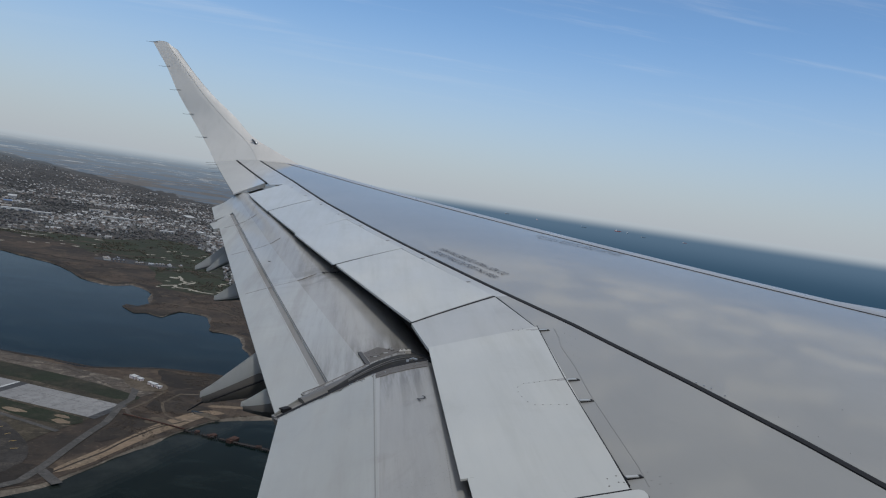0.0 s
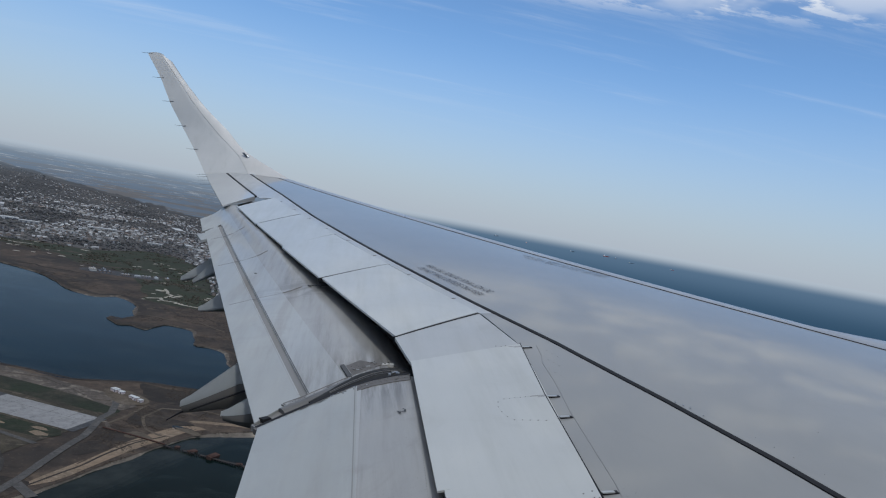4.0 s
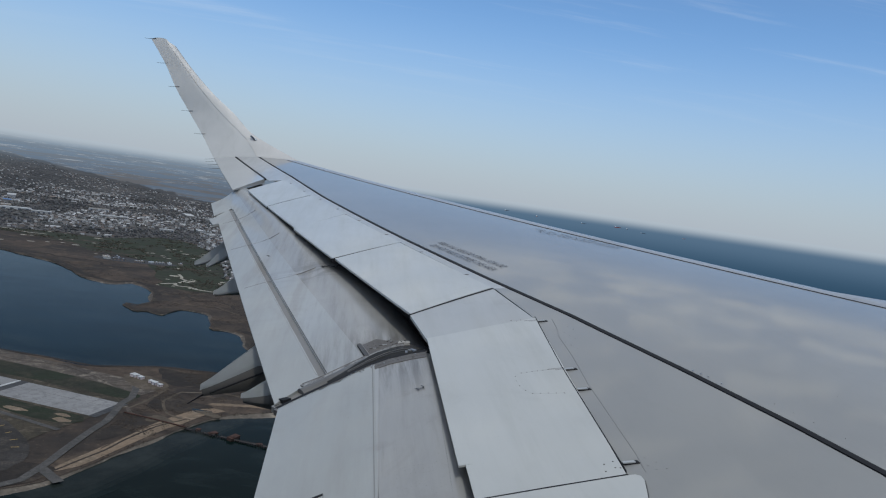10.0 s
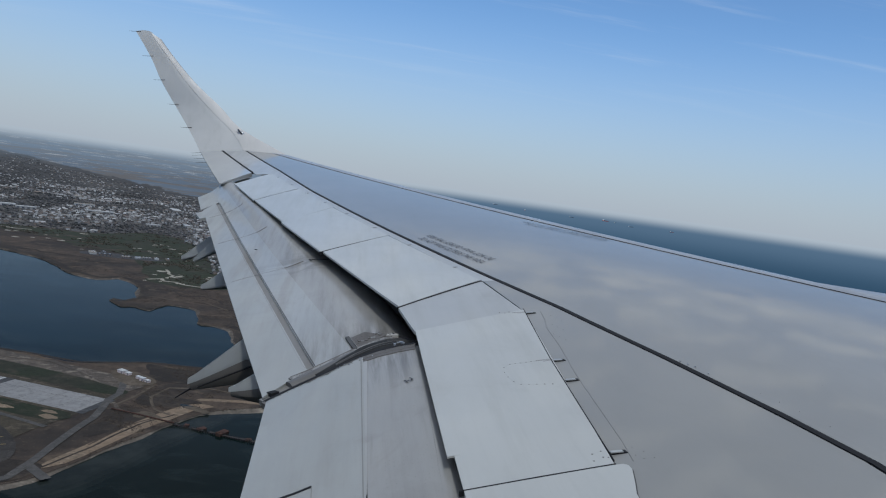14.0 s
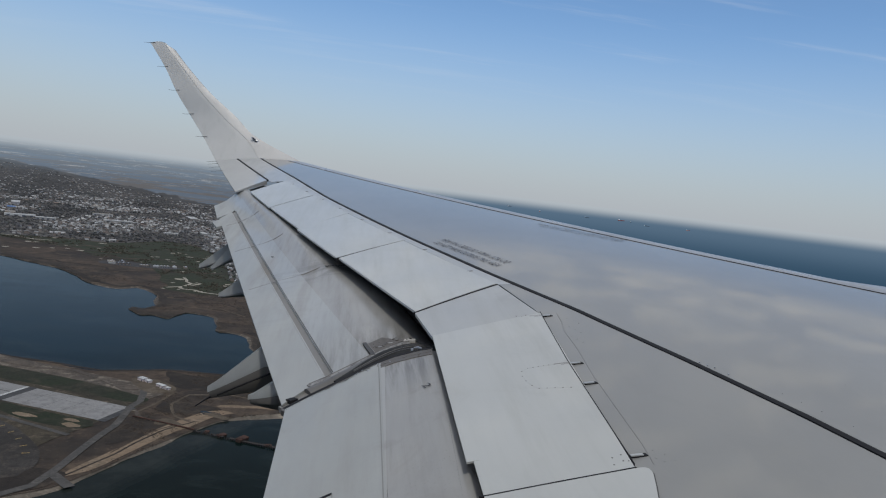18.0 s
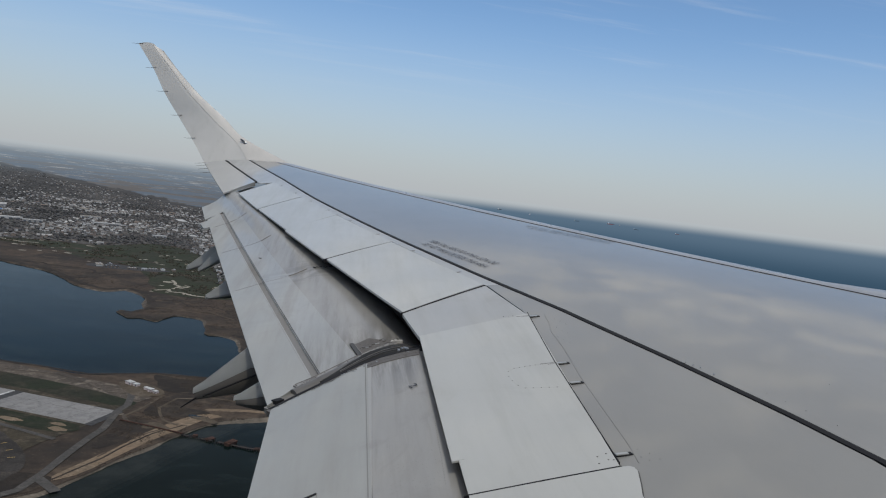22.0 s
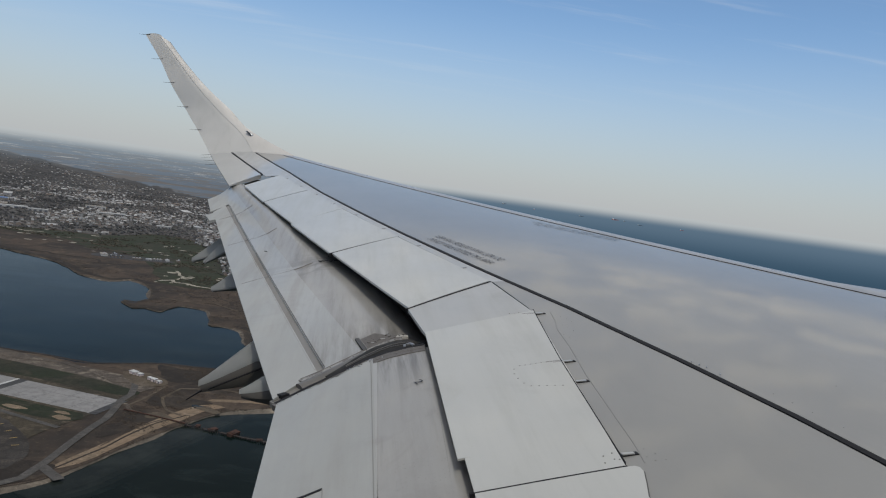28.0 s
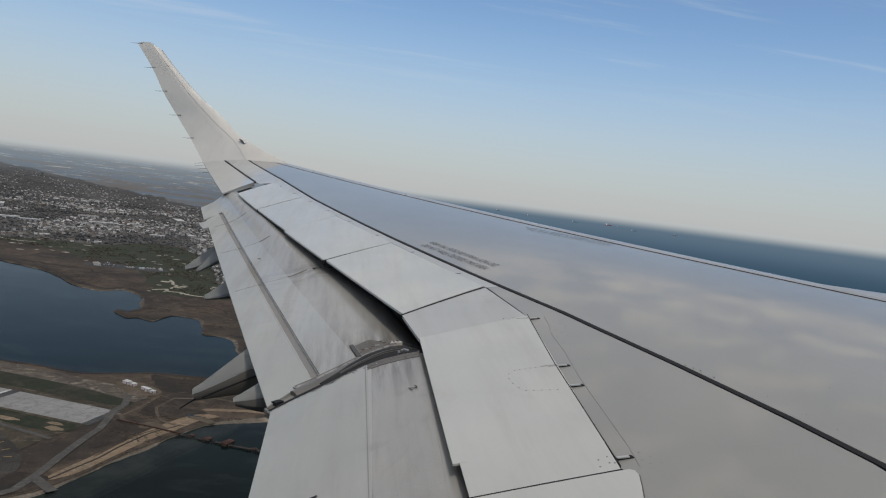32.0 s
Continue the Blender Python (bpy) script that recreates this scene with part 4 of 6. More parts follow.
SAND = cover_mat("pale_wet_sand", (0.13, 0.11, 0.088), (0.085, 0.072, 0.058), (0.24, 0.205, 0.16), 0.02, 0.03)
BEACH = cover_mat("warm_beach_sand", (0.20, 0.145, 0.098), (0.15, 0.115, 0.080), (0.25, 0.19, 0.135), 0.03, 0.06)
TURF = cover_mat("dull_green_turf", (0.019, 0.025, 0.013), (0.025, 0.026, 0.017), (0.050, 0.042, 0.030), 0.016, 0.03)
FAIRWAY = cover_mat("golf_course_turf", (0.025, 0.033, 0.016), (0.030, 0.033, 0.020), (0.058, 0.050, 0.036), 0.014, 0.04)
TOWN = cover_mat("town_ground", (0.085, 0.080, 0.076), (0.06, 0.058, 0.056), (0.16, 0.15, 0.14), 0.02, 0.05)
GRAVEL = cover_mat("pale_gravel_yard", (0.24, 0.21, 0.17), (0.17, 0.15, 0.125), (0.30, 0.27, 0.23), 0.02, 0.05)
RUBBLE = cover_mat("stony_shore_verge", (0.10, 0.082, 0.066), (0.062, 0.052, 0.044), (0.20, 0.17, 0.135), 0.03, 0.06)
ASPHALT = cover_mat("grey_asphalt", (0.06, 0.06, 0.062), (0.045, 0.045, 0.047), (0.08, 0.08, 0.08), 0.05, 0.1)
WORN_ASPHALT = cover_mat("worn_pale_asphalt", (0.078, 0.073, 0.068), (0.060, 0.057, 0.054), (0.104, 0.097, 0.088), 0.05, 0.1)
APRON_TAR = cover_mat("patched_taxiway_tar", (0.050, 0.045, 0.041), (0.030, 0.027, 0.024), (0.072, 0.060, 0.050), 0.024, 0.05, grit=0.8)
CONC = cover_mat("pale_runway_concrete", (0.235, 0.23, 0.225), (0.205, 0.201, 0.197), (0.20, 0.197, 0.193), 0.02, 0.05, grit=0.2)
GRASS = cover_mat("tired_airfield_grass", (0.056, 0.046, 0.031), (0.033, 0.029, 0.021), (0.115, 0.092, 0.07), 0.016, 0.045)

mw = Mat("dark_bay_water", 0.14, 0, 0.019)
pw = mw.coord("World")
mw.colour(mw.mix(mw.ramp(mw.noise(0.012, 5, 0.65, mw.coord("World", (1.0, 2.2, 1)), 0.6), 0.45, 0.70, 0.0, 0.85), mw.mix(mw.ramp(mw.noise(0.004, 4, 0.6, pw), 0.35, 0.65), (0.0014, 0.0050, 0.0046), (0.0034, 0.0086, 0.0080)), (0.0098, 0.0158, 0.0150)))
gust = mw.noise(0.006, 6, 0.65, mw.coord("World", (0.8, 2.6, 1), (0, 0, 0.35)), 0.8)
mw.rough(mw.ramp(gust, 0.34, 0.68, 0.12, 0.18))
mw.bump(mw.noise(0.35, 4, 0.6, pw), 0.25, 0.5)
WATER = mw.m

water = raw("water", [(math.cos(a * math.pi / 36) * 4250, math.sin(a * math.pi / 36) * 4250, 0) for a in range(72)], [tuple(range(72))], WATER)
tagged(water, "dark rippled bay water", "water", kind="structure")


def east(points):
    """Coast ahead, placed to fit the camera's view from another origin, into metres here."""
    return [(x * 0.856 + 290.0, y * 0.856) for x, y in points]


def outline(points, step=9, rough=7, seed=0.0):
    """A shore through control points, with smaller wiggles."""
    pts = [Vector(p) for p in points]
    out = []
    n = len(pts)
    for k in range(n):
        p = [pts[(k + i) % n] for i in (-1, 0, 1, 2)]
        m = max(2, min(70, int((p[2] - p[1]).length / step)))
        for i in range(m):
            u = i / m
            q = 0.5 * ((2 * p[1]) + (p[2] - p[0]) * u + (2 * p[0] - 5 * p[1] + 4 * p[2] - p[3]) * u * u + (3 * p[1] - p[0] - 3 * p[2] + p[3]) * u ** 3)
            w = noise.noise_vector(Vector((q.x * 0.02, q.y * 0.02, seed)))
            w2 = noise.noise_vector(Vector((q.x * 0.07, q.y * 0.07, seed + 4)))
            w3 = noise.noise_vector(Vector((q.x * 0.22, q.y * 0.22, seed + 9)))
            w = w * rough + w2 * rough * 0.35 + w3 * min(rough * 0.14, 1.4)
            out.append(Vector((q.x + w.x, q.y + w.y)))
    return out


def area2(pts):
    return sum(a.x * b.y - b.x * a.y for a, b in zip(pts, pts[1:] + pts[:1]))


def sheet(pts, z):
    """A flat filled outline."""
    n = len(pts)
    co, _, faces, _, _, _ = geometry.delaunay_2d_cdt(pts, [(k, (k + 1) % n) for k in range(n)], [], 1, 1e-4)
    bm = bmesh.new()
    vs_ = [bm.verts.new((p.x, p.y, z)) for p in co]
    for f in faces:
        q = bm.faces.new([vs_[k] for k in f])
        q.normal_update()
        if q.normal.z < 0:
            q.normal_flip()
    return bm


def land(name, points, material, label, height=1.6, beach=4.5, shore=None, rough=7, step=9):
    """A flat piece of land with a sloping shore down into the water."""
    pts = outline(points, step, rough, len(points) * 0.7)
    if area2(pts) < 0:
        pts = pts[::-1]
    ob = part(name, sheet(pts, height), material, None)
    tagged(ob, label, name.replace("_", " "), kind="structure")
    if beach:
        bm = bmesh.new()
        n = len(pts)
        rows_ = []
        for off, z in ((-2.0, height + 0.02), (beach * 0.5, height * 0.5), (beach, -0.3)):
            row = []
            for k, p in enumerate(pts):
                d = (pts[(k + 1) % n] - pts[k - 1]).normalized()
                w = off * max(0.08, 0.55 + 3.2 * noise.noise(Vector((p.x * 0.012, p.y * 0.012, 3.3)))) if off > 0 else off
                row.append(bm.verts.new((p.x + d.y * w, p.y - d.x * w, z)))
            rows_.append(row)
        for a, b in zip(rows_, rows_[1:]):
            for k in range(n):
                bm.faces.new((a[k], b[k], b[(k + 1) % n], a[(k + 1) % n]))
        part("shore", bm, shore or SAND, ob, "pale sandy rim along the water")
    return ob


def patch(name, points, material, label, z, rough=5):
    pts = outline(points, 6 if rough > 6 else 14, rough, 1.7)
    if area2(pts) < 0:
        pts = pts[::-1]
    return tagged(part(name, sheet(pts, z), material, None), label, name.replace("_", " "), kind="structure")


def trail(name, points, width, material, label, z, wiggle=10):
    """A winding strip on the ground."""
    out = []
    for x, y in dense(points, 8):
        w = noise.noise_vector(Vector((x * 0.02, y * 0.02, width)))
        out.append((x + w.x * wiggle, y + w.y * wiggle))
    bm = ribbon(out, width, lambda x, y: z, 0.0, 0.1)
    return tagged(part(name, bm, material, None), label, name.replace("_", " "), kind="structure")


# far side of the bay: marsh with two small capes, then the marsh point before the inlet
WEST = [(-3300, 2540), (-2900, 2500), (-2200, 2290), (-1500, 2010), (-1100, 1800), (-783, 1626), (-700, 1572), (-625, 1529), (-546, 1441), (-506, 1391), (-457, 1368), (-425, 1398), (-385, 1368), (-352, 1290), (-338, 1223), (-350, 1189), (-372, 1193), (-343, 1152), (-324, 1163), (-294, 1150), (-281, 1202), (-231, 1183)]
POINT = east([(-582, 1275), (-549, 1271), (-520, 1248), (-508, 1199), (-506, 1173), (-485, 1134), (-457, 1102), (-423, 1088), (-388, 1100), (-352, 1089), (-300, 1080), (-253, 1086), (-217, 1091), (-150, 1100), (-100, 1180), (-120, 1300), (-188, 1395), (-215, 1446), (-285, 1517), (-349, 1547), (-399, 1598), (-425, 1608), (-442, 1562), (-478, 1536), (-520, 1608), (-584, 1705), (-640, 1755)])
MAIN = WEST + POINT + [(-300, 1800), (-600, 2300), (-1500, 2700), (-2600, 2800), (-3250, 2700)]
INLET = east([(-640, 1757), (-622, 1805), (-615, 1870), (-612, 1930), (-575, 1938), (-556, 1895), (-520, 1842), (-466, 1780), (-407, 1731), (-354, 1699), (-300, 1654), (-241, 1602), (-150, 1540), (-50, 1400), (100, 1350)])
NORTH = [(-3400, 2380), (-2300, 2440), (-1700, 2330), (-1300, 2150), (-934, 1975), (-838, 2040), (-692, 2050), (-602, 2220), (-487, 2170), (-380, 1950), (-320, 1720)] + INLET + [(640, 1720), (800, 3000), (760, 4110)] + [(4185 * math.sin(radians(a)), 4185 * math.cos(radians(a))) for a in range(8, -56, -4)]
land("marsh", MAIN, MARSH, "brown tidal marsh with winding creek edges", height=1.5, rough=5, step=6, shore=RUBBLE)
land("town_ground", NORTH, TOWN, "low built-up land between the trees", rough=3, height=1.62)
# near side: airfield land that ends in a low spit
SPIT = [(-2600, 1640), (-1400, 1190), (-800, 985), (-520, 894), (-407, 860), (-351, 847), (-281, 829), (-214, 857), (-148, 855), (-90, 835), (-50, 838), (-24, 843), (-8, 832), (2, 815), (2, 787), (-6, 760), (-19, 737), (-36, 729), (-61, 737), (-118, 704), (-154, 639), (-182, 579), (-198, 543), (-216, 520), (-270, 480), (-340, 420), (-420, 300), (-520, 0), (-600, -700), (-3600, -700), (-3600, 1200)]
land("sand_spit", SPIT, MARSH, "low brown spit with a pale beach", beach=6, rough=4)

patch("scrub", east([(-496, 1473), (-420, 1505), (-375, 1550), (-290, 1500), (-230, 1420), (-190, 1370), (-140, 1290), (-150, 1130), (-240, 1108), (-340, 1115), (-410, 1140), (-400, 1210), (-440, 1260), (-420, 1330), (-480, 1390)]), SCRUB, "dark leafless scrub on the marsh", 1.75, 13)
SHALLOW = Mat("shallow_grey_water", 0.2, 0, 0.05)
SHALLOW.colour(SHALLOW.mix(SHALLOW.ramp(SHALLOW.noise(0.03, 5, 0.65, SHALLOW.coord("World")), 0.4, 0.65), (0.006, 0.0125, 0.0130), (0.016, 0.024, 0.025)))
SHALLOW.bump(SHALLOW.noise(0.35, 4, 0.6, SHALLOW.coord("World")), 0.25, 0.5)
patch("shallows", east([(-600, 1720), (-560, 1690), (-520, 1650), (-480, 1590), (-450, 1620), (-470, 1680), (-520, 1740), (-570, 1800), (-610, 1810)]), SHALLOW.m, "shallow paler water over a mud bank", 0.06, 14)
for k in range(4):
    w = 0.30 + 0.22 * k
    tone = Mat("shoaling_water", 0.15, 0, 0.019)
    tone.colour(tone.mix(tone.ramp(tone.noise(0.03, 5, 0.65, tone.coord("World")), 0.4, 0.65), lerp((0.0018, 0.0056, 0.0052), (0.0115, 0.0150, 0.0138), 0.28 * k), lerp((0.0050, 0.0098, 0.0092), (0.021, 0.025, 0.0225), 0.28 * k)))
    tone.bump(tone.noise(0.35, 4, 0.6, tone.coord("World")), 0.25, 0.5)
    o = 1.0 - w
    patch("shallows", [(-430, 866 + 40 * o), (-350, 850 + 46 * o), (-275, 834 + 56 * o), (-200, 858 + 50 * o), (-110, 840 + 60 * o), (0, 835 + 40 * o), (0, 815), (-100, 825), (-210, 845), (-280, 822), (-350, 838), (-430, 850)], tone.m, "paler shallow water along the spit", 0.05 + 0.02 * k, 5)
    patch("shallows", [(-125, 715), (-61, 745), (-20, 738), (-25 - 8 * k, 722 - 22 * o), (-85 + 4 * o, 716 - 30 * o), (-133 + 26 * o, 632 - 10 * o), (-160 + 26 * o, 570 - 14 * o), (-190 + 20 * o, 515 - 20 * o), (-220, 510), (-190, 575), (-160, 640)], tone.m, "paler shallow water off the beach", 0.06 + 0.02 * k, 3)
for lo, hi_, off, w in ((5, 9, 14, 16), (9, 13, 12, 12), (14, 19, 10, 9)):
    trail("reed_edge", [(x + 0.4 * off, y + off) for x, y in WEST[lo:hi_ + 1]], w, SCRUB, "dark wet reeds along the shore", 1.74, 9)
trail("reed_edge", [(x + 9, y + 12) for x, y in POINT[1:8]], 14, SCRUB, "dark wet reeds along the shore", 1.75, 9)
for pts in ([(-214, 850), (-158, 842), (-100, 828), (-90, 800), (-154, 794), (-190, 800)], [(-186, 734), (-169, 758), (-143, 746), (-120, 735), (-144, 712), (-176, 704)], [(-205, 640), (-190, 650), (-180, 630), (-195, 615)], [(-90, 790), (-30, 800), (-10, 780), (-40, 755), (-80, 765)]):
    patch("scrub", pts, SCRUB, "dark scrub on the sandy spit", 1.76, 12)
patch("scrub", [(-212, 556), (-206, 546), (-214, 527), (-240, 508), (-290, 470), (-360, 430), (-380, 480), (-300, 545), (-240, 560)], SCRUB, "dark weedy ground behind the ramp", 1.93, 5)
patch("beach", [(-112, 722), (-130, 708), (-146, 672), (-163, 632), (-180, 592), (-194, 560), (-209, 545), (-206, 560), (-194, 592), (-178, 634), (-163, 676), (-146, 712), (-126, 728)], BEACH, "warm pale sand along the spit", 1.80, 3)
trail("dune_scrub", [(-206, 548), (-192, 577), (-176, 618), (-160, 655), (-146, 690)], 2.0, SCRUB, "dark tufted grass along the beach", 1.84, 11)
trail("dune_scrub", [(-186, 600), (-172, 642), (-158, 676)], 1.5, MARSH, "brown tufted grass on the sand", 1.85, 10)
patch("tidal_pool", [(-146, 721), (-128, 718), (-124, 712), (-140, 711)], SHALLOW.m, "small pool of standing water on the spit", 1.82, 2)
for pts in ([(-130, 745), (-90, 752), (-40, 746), (-40, 741), (-90, 745), (-128, 738)], [(-60, 775), (-20, 790), (-4, 786), (-20, 778)]):
    patch("beach", pts, BEACH, "warm pale sand along the spit", 1.79, 3)
GOLF = [(-1000, 1955), (-838, 2020), (-692, 2040), (-602, 2200), (-487, 2150), (-380, 1930), (-310, 1720), (-240, 1520), (-230, 1400), (-330, 1385), (-400, 1480), (-440, 1590), (-520, 1720), (-640, 1760), (-700, 1830), (-830, 1900)]
patch("golf_course", GOLF, FAIRWAY, "dull green golf course with bare fairways", 1.85)
patch("golf_course", [(-380, 1420), (-290, 1380), (-200, 1420), (-180, 1500), (-240, 1560), (-330, 1540)], FAIRWAY, "dull green golf course with bare fairways", 1.86)
rng = random.Random(4)
BUNKER = cover_mat("pale_bunker_sand", (0.36, 0.33, 0.27), (0.28, 0.255, 0.21), (0.42, 0.39, 0.33), 0.03, 0.05)
for k in range(60):
    cx, cy = (rng.uniform(-385, -230), rng.uniform(1395, 1540)) if k < 24 else (rng.uniform(-860, -330), 0)
    if k >= 24:
        cy = 1560 + rng.uniform(60, 380) + 0.25 * (-cx - 330)
    r = rng.uniform(3, 7.5)
    patch("sand_bunker", [(cx + r * rng.uniform(0.5, 1.5) * math.cos(a), cy + r * rng.uniform(0.6, 1.3) * math.sin(a)) for a in [i * math.pi / 3 for i in range(6)]], BUNKER, "pale sand bunker on the golf course", 2.0 + 0.01 * k, 1)
trail("waste_bunker", [(-372, 1416), (-352, 1440), (-340, 1412), (-318, 1414), (-300, 1400), (-270, 1396)], 7, BUNKER, "long winding pale sand bunker", 2.62, 9)
trail("waste_bunker", [(-372, 1560), (-360, 1508), (-345, 1490), (-352, 1455)], 6, BUNKER, "long winding pale sand bunker", 2.63, 9)
trail("waste_bunker", [(-1050, 1990), (-920, 1965), (-850, 1935), (-812, 1950)], 7, BUNKER, "long winding pale sand bunker", 2.64, 9)
patch("gravel_yard", east([(-600, 2010), (-545, 2030), (-505, 2002), (-480, 1900), (-498, 1860), (-560, 1895), (-575, 1960)]), GRAVEL, "pale gravel yard beside the inlet", 1.9, 2)
patch("paved_yard", east([(-575, 1915), (-521, 1866), (-422, 1752), (-331, 1665), (-250, 1620), (-300, 1780), (-330, 1890), (-350, 2110), (-395, 2150), (-434, 2050), (-470, 2085), (-520, 2060), (-500, 1960), (-512, 1890)]), ASPHALT, "grey paved yards behind the sea wall", 1.88, 2)
patch("paved_yard", [(-590, 1690), (-540, 1705), (-430, 1700), (-420, 1665), (-520, 1640), (-585, 1650)], ASPHALT, "grey paved yard by the marsh buildings", 1.95, 2)
TRACK = cover_mat("trodden_marsh_track", (0.10, 0.08, 0.058), (0.07, 0.056, 0.042), (0.13, 0.105, 0.08), 0.03, 0.05)
trail("sea_wall", east([(-600, 1925), (-578, 1893), (-521, 1850), (-422, 1736), (-331, 1648), (-241, 1598)]), 4, SCRUB, "dark stone sea wall along the inlet", 2.3, 0)
trail("creek", [(-332, 1322), (-318, 1335), (-305, 1320), (-290, 1290), (-240, 1300), (-200, 1260)], 5, SCRUB, "narrow muddy creek through the marsh", 1.84, 16)
trail("creek", [(-700, 1620), (-640, 1600), (-580, 1610), (-520, 1560), (-470, 1560)], 6, SCRUB, "narrow muddy creek through the marsh", 1.82, 22)
trail("path", [(-330, 1250), (-290, 1240), (-240, 1255), (-190, 1210)], 4, TRACK, "pale trodden path through the marsh", 1.86, 10)
trail("path", east([(-450, 1115), (-380, 1112), (-300, 1100), (-200, 1112), (-150, 1150)]), 2.5, SAND, "pale sandy path behind the beach", 1.86, 8)
trail("path", east([(-260, 1330), (-220, 1380), (-215, 1430)]), 4, TRACK, "pale sandy path on the point", 1.88, 8)
for k in range(5):
    trail("fairway", [(-900 + 90 * k, 1940 - 60 * k), (-760 + 90 * k, 1900 - 70 * k), (-640 + 85 * k, 1930 - 60 * k)], 14, MARSH, "bare brown strip across the golf course", 1.90 + 0.01 * k, 30)
for pts in ([(-150, 690), (-165, 700), (-180, 735), (-172, 770), (-150, 775)], [(-205, 700), (-195, 735), (-188, 770), (-196, 792)], [(-140, 780), (-100, 770), (-60, 752), (-30, 752)]):
    trail("path", pts, 3, TRACK, "trodden track over the spit", 1.87, 6)

# far distance: sea, marsh islands and haze to the horizon, painted as glowing colours
mb = Mat("hazy_distance", 1.0, 0, 0.0)
gb = mb.n.new("ShaderNodeNewGeometry")
sb = mb.n.new("ShaderNodeSeparateXYZ")
mb.l.new(gb.outputs["Position"], sb.inputs[0])
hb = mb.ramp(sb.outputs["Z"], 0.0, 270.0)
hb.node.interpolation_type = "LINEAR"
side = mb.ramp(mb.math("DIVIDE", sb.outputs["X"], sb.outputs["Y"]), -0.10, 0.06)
isl = mb.noise(0.0085, 8, 0.66, mb.coord("World", (0.30, 0.30, 8.5)), 0.8)
isl2 = mb.noise(0.014, 8, 0.75, mb.coord("World", (0.45, 0.45, 10.0)))
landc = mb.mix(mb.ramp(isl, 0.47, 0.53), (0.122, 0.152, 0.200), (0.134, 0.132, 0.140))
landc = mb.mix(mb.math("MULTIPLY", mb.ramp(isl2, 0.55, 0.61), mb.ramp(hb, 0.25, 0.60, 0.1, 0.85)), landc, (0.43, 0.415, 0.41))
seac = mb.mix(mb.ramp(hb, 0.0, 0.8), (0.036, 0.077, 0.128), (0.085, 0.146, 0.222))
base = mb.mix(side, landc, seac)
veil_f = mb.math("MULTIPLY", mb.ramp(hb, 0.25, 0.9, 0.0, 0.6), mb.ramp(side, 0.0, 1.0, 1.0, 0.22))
# wooded far edge of the town, nearer towards the sea
reach = mb.math("ADD", mb.math("MULTIPLY", mb.math("DIVIDE", sb.outputs["X"], sb.outputs["Y"]), -1.75), -0.30)
reach = mb.math("ADD", reach, mb.math("MULTIPLY", mb.math("SUBTRACT", mb.noise(0.012, 5, 0.6, mb.coord("World", (1, 1, 0.2))), 0.5), 0.16))
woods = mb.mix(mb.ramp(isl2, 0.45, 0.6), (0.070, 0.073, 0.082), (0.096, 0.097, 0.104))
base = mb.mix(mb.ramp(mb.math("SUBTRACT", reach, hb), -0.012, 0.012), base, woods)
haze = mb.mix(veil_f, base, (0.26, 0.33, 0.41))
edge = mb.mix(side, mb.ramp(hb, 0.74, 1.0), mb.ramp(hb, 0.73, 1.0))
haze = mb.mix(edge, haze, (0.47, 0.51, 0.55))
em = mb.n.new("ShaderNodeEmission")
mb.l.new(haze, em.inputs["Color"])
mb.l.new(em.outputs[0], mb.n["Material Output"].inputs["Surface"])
HAZE = mb.m


# the ring is bent up towards eye level to fit the camera's view
def far_z(r):
    f = (r - 4200.0) / 700.0
    return ALT - r * math.tan(radians(3.71 * (1 - f) - 0.28))


vs, fs = [], []
for j in range(9):
    r = 4200 + 700 * j / 8
    for a in range(144):
        vs.append((r * math.sin(a * math.pi / 72), r * math.cos(a * math.pi / 72), max(0.3, far_z(r))))
for j in range(8):
    for a in range(144):
        b = (a + 1) % 144
        fs.append((j * 144 + a, (j + 1) * 144 + a, (j + 1) * 144 + b, j * 144 + b))
tagged(raw("backdrop", vs, fs, HAZE, smooth=True), "glowing backdrop of sea and marsh islands with painted haze", "distance", kind="structure")

# houses and trees
ROOF_C = [(0.36, 0.355, 0.35), (0.16, 0.155, 0.15), (0.08, 0.075, 0.07), (0.24, 0.235, 0.23), (0.12, 0.105, 0.095), (0.055, 0.053, 0.054), (0.11, 0.085, 0.075), (0.30, 0.295, 0.29)]
WALL_C = [(0.46, 0.455, 0.445), (0.30, 0.295, 0.285), (0.19, 0.178, 0.165), (0.44, 0.44, 0.43), (0.20, 0.16, 0.135), (0.25, 0.25, 0.26)]


def picked(name, colours, island):
    m = Mat(name, 0.8, 0, 0.3)
    c = m.steps(m.rand(island), colours)
    m.colour(m.mix(m.ramp(m.noise(0.6, 3, 0.6, m.coord("World")), 0.4, 0.7, 0, 0.3), c, (0.12, 0.11, 0.10)))
    return m.m


HOUSE_STUFF = picked("mixed_house_paint", WALL_C + ROOF_C, True)
ROOF_ONE = picked("shingle_roof", ROOF_C, False)
WALL_ONE = picked("house_siding", WALL_C, False)
# haze over the town is put into these lifted grey-brown tones
BARK = Mat("hazed_bare_twigs", 0.95, 0, 0.1)
bark = BARK.steps(BARK.rand(True), [(0.112, 0.107, 0.108), (0.080, 0.080, 0.085), (0.128, 0.117, 0.110), (0.078, 0.083, 0.080)])
grove = BARK.noise(0.0055, 5, 0.62, BARK.coord("World", (0.7, 1.4, 0.3)), 0.6)      # darker groves and paler twiggy lots
bark = BARK.mix(BARK.ramp(grove, 0.46, 0.60, 0.0, 0.75), bark, (0.036, 0.037, 0.038))
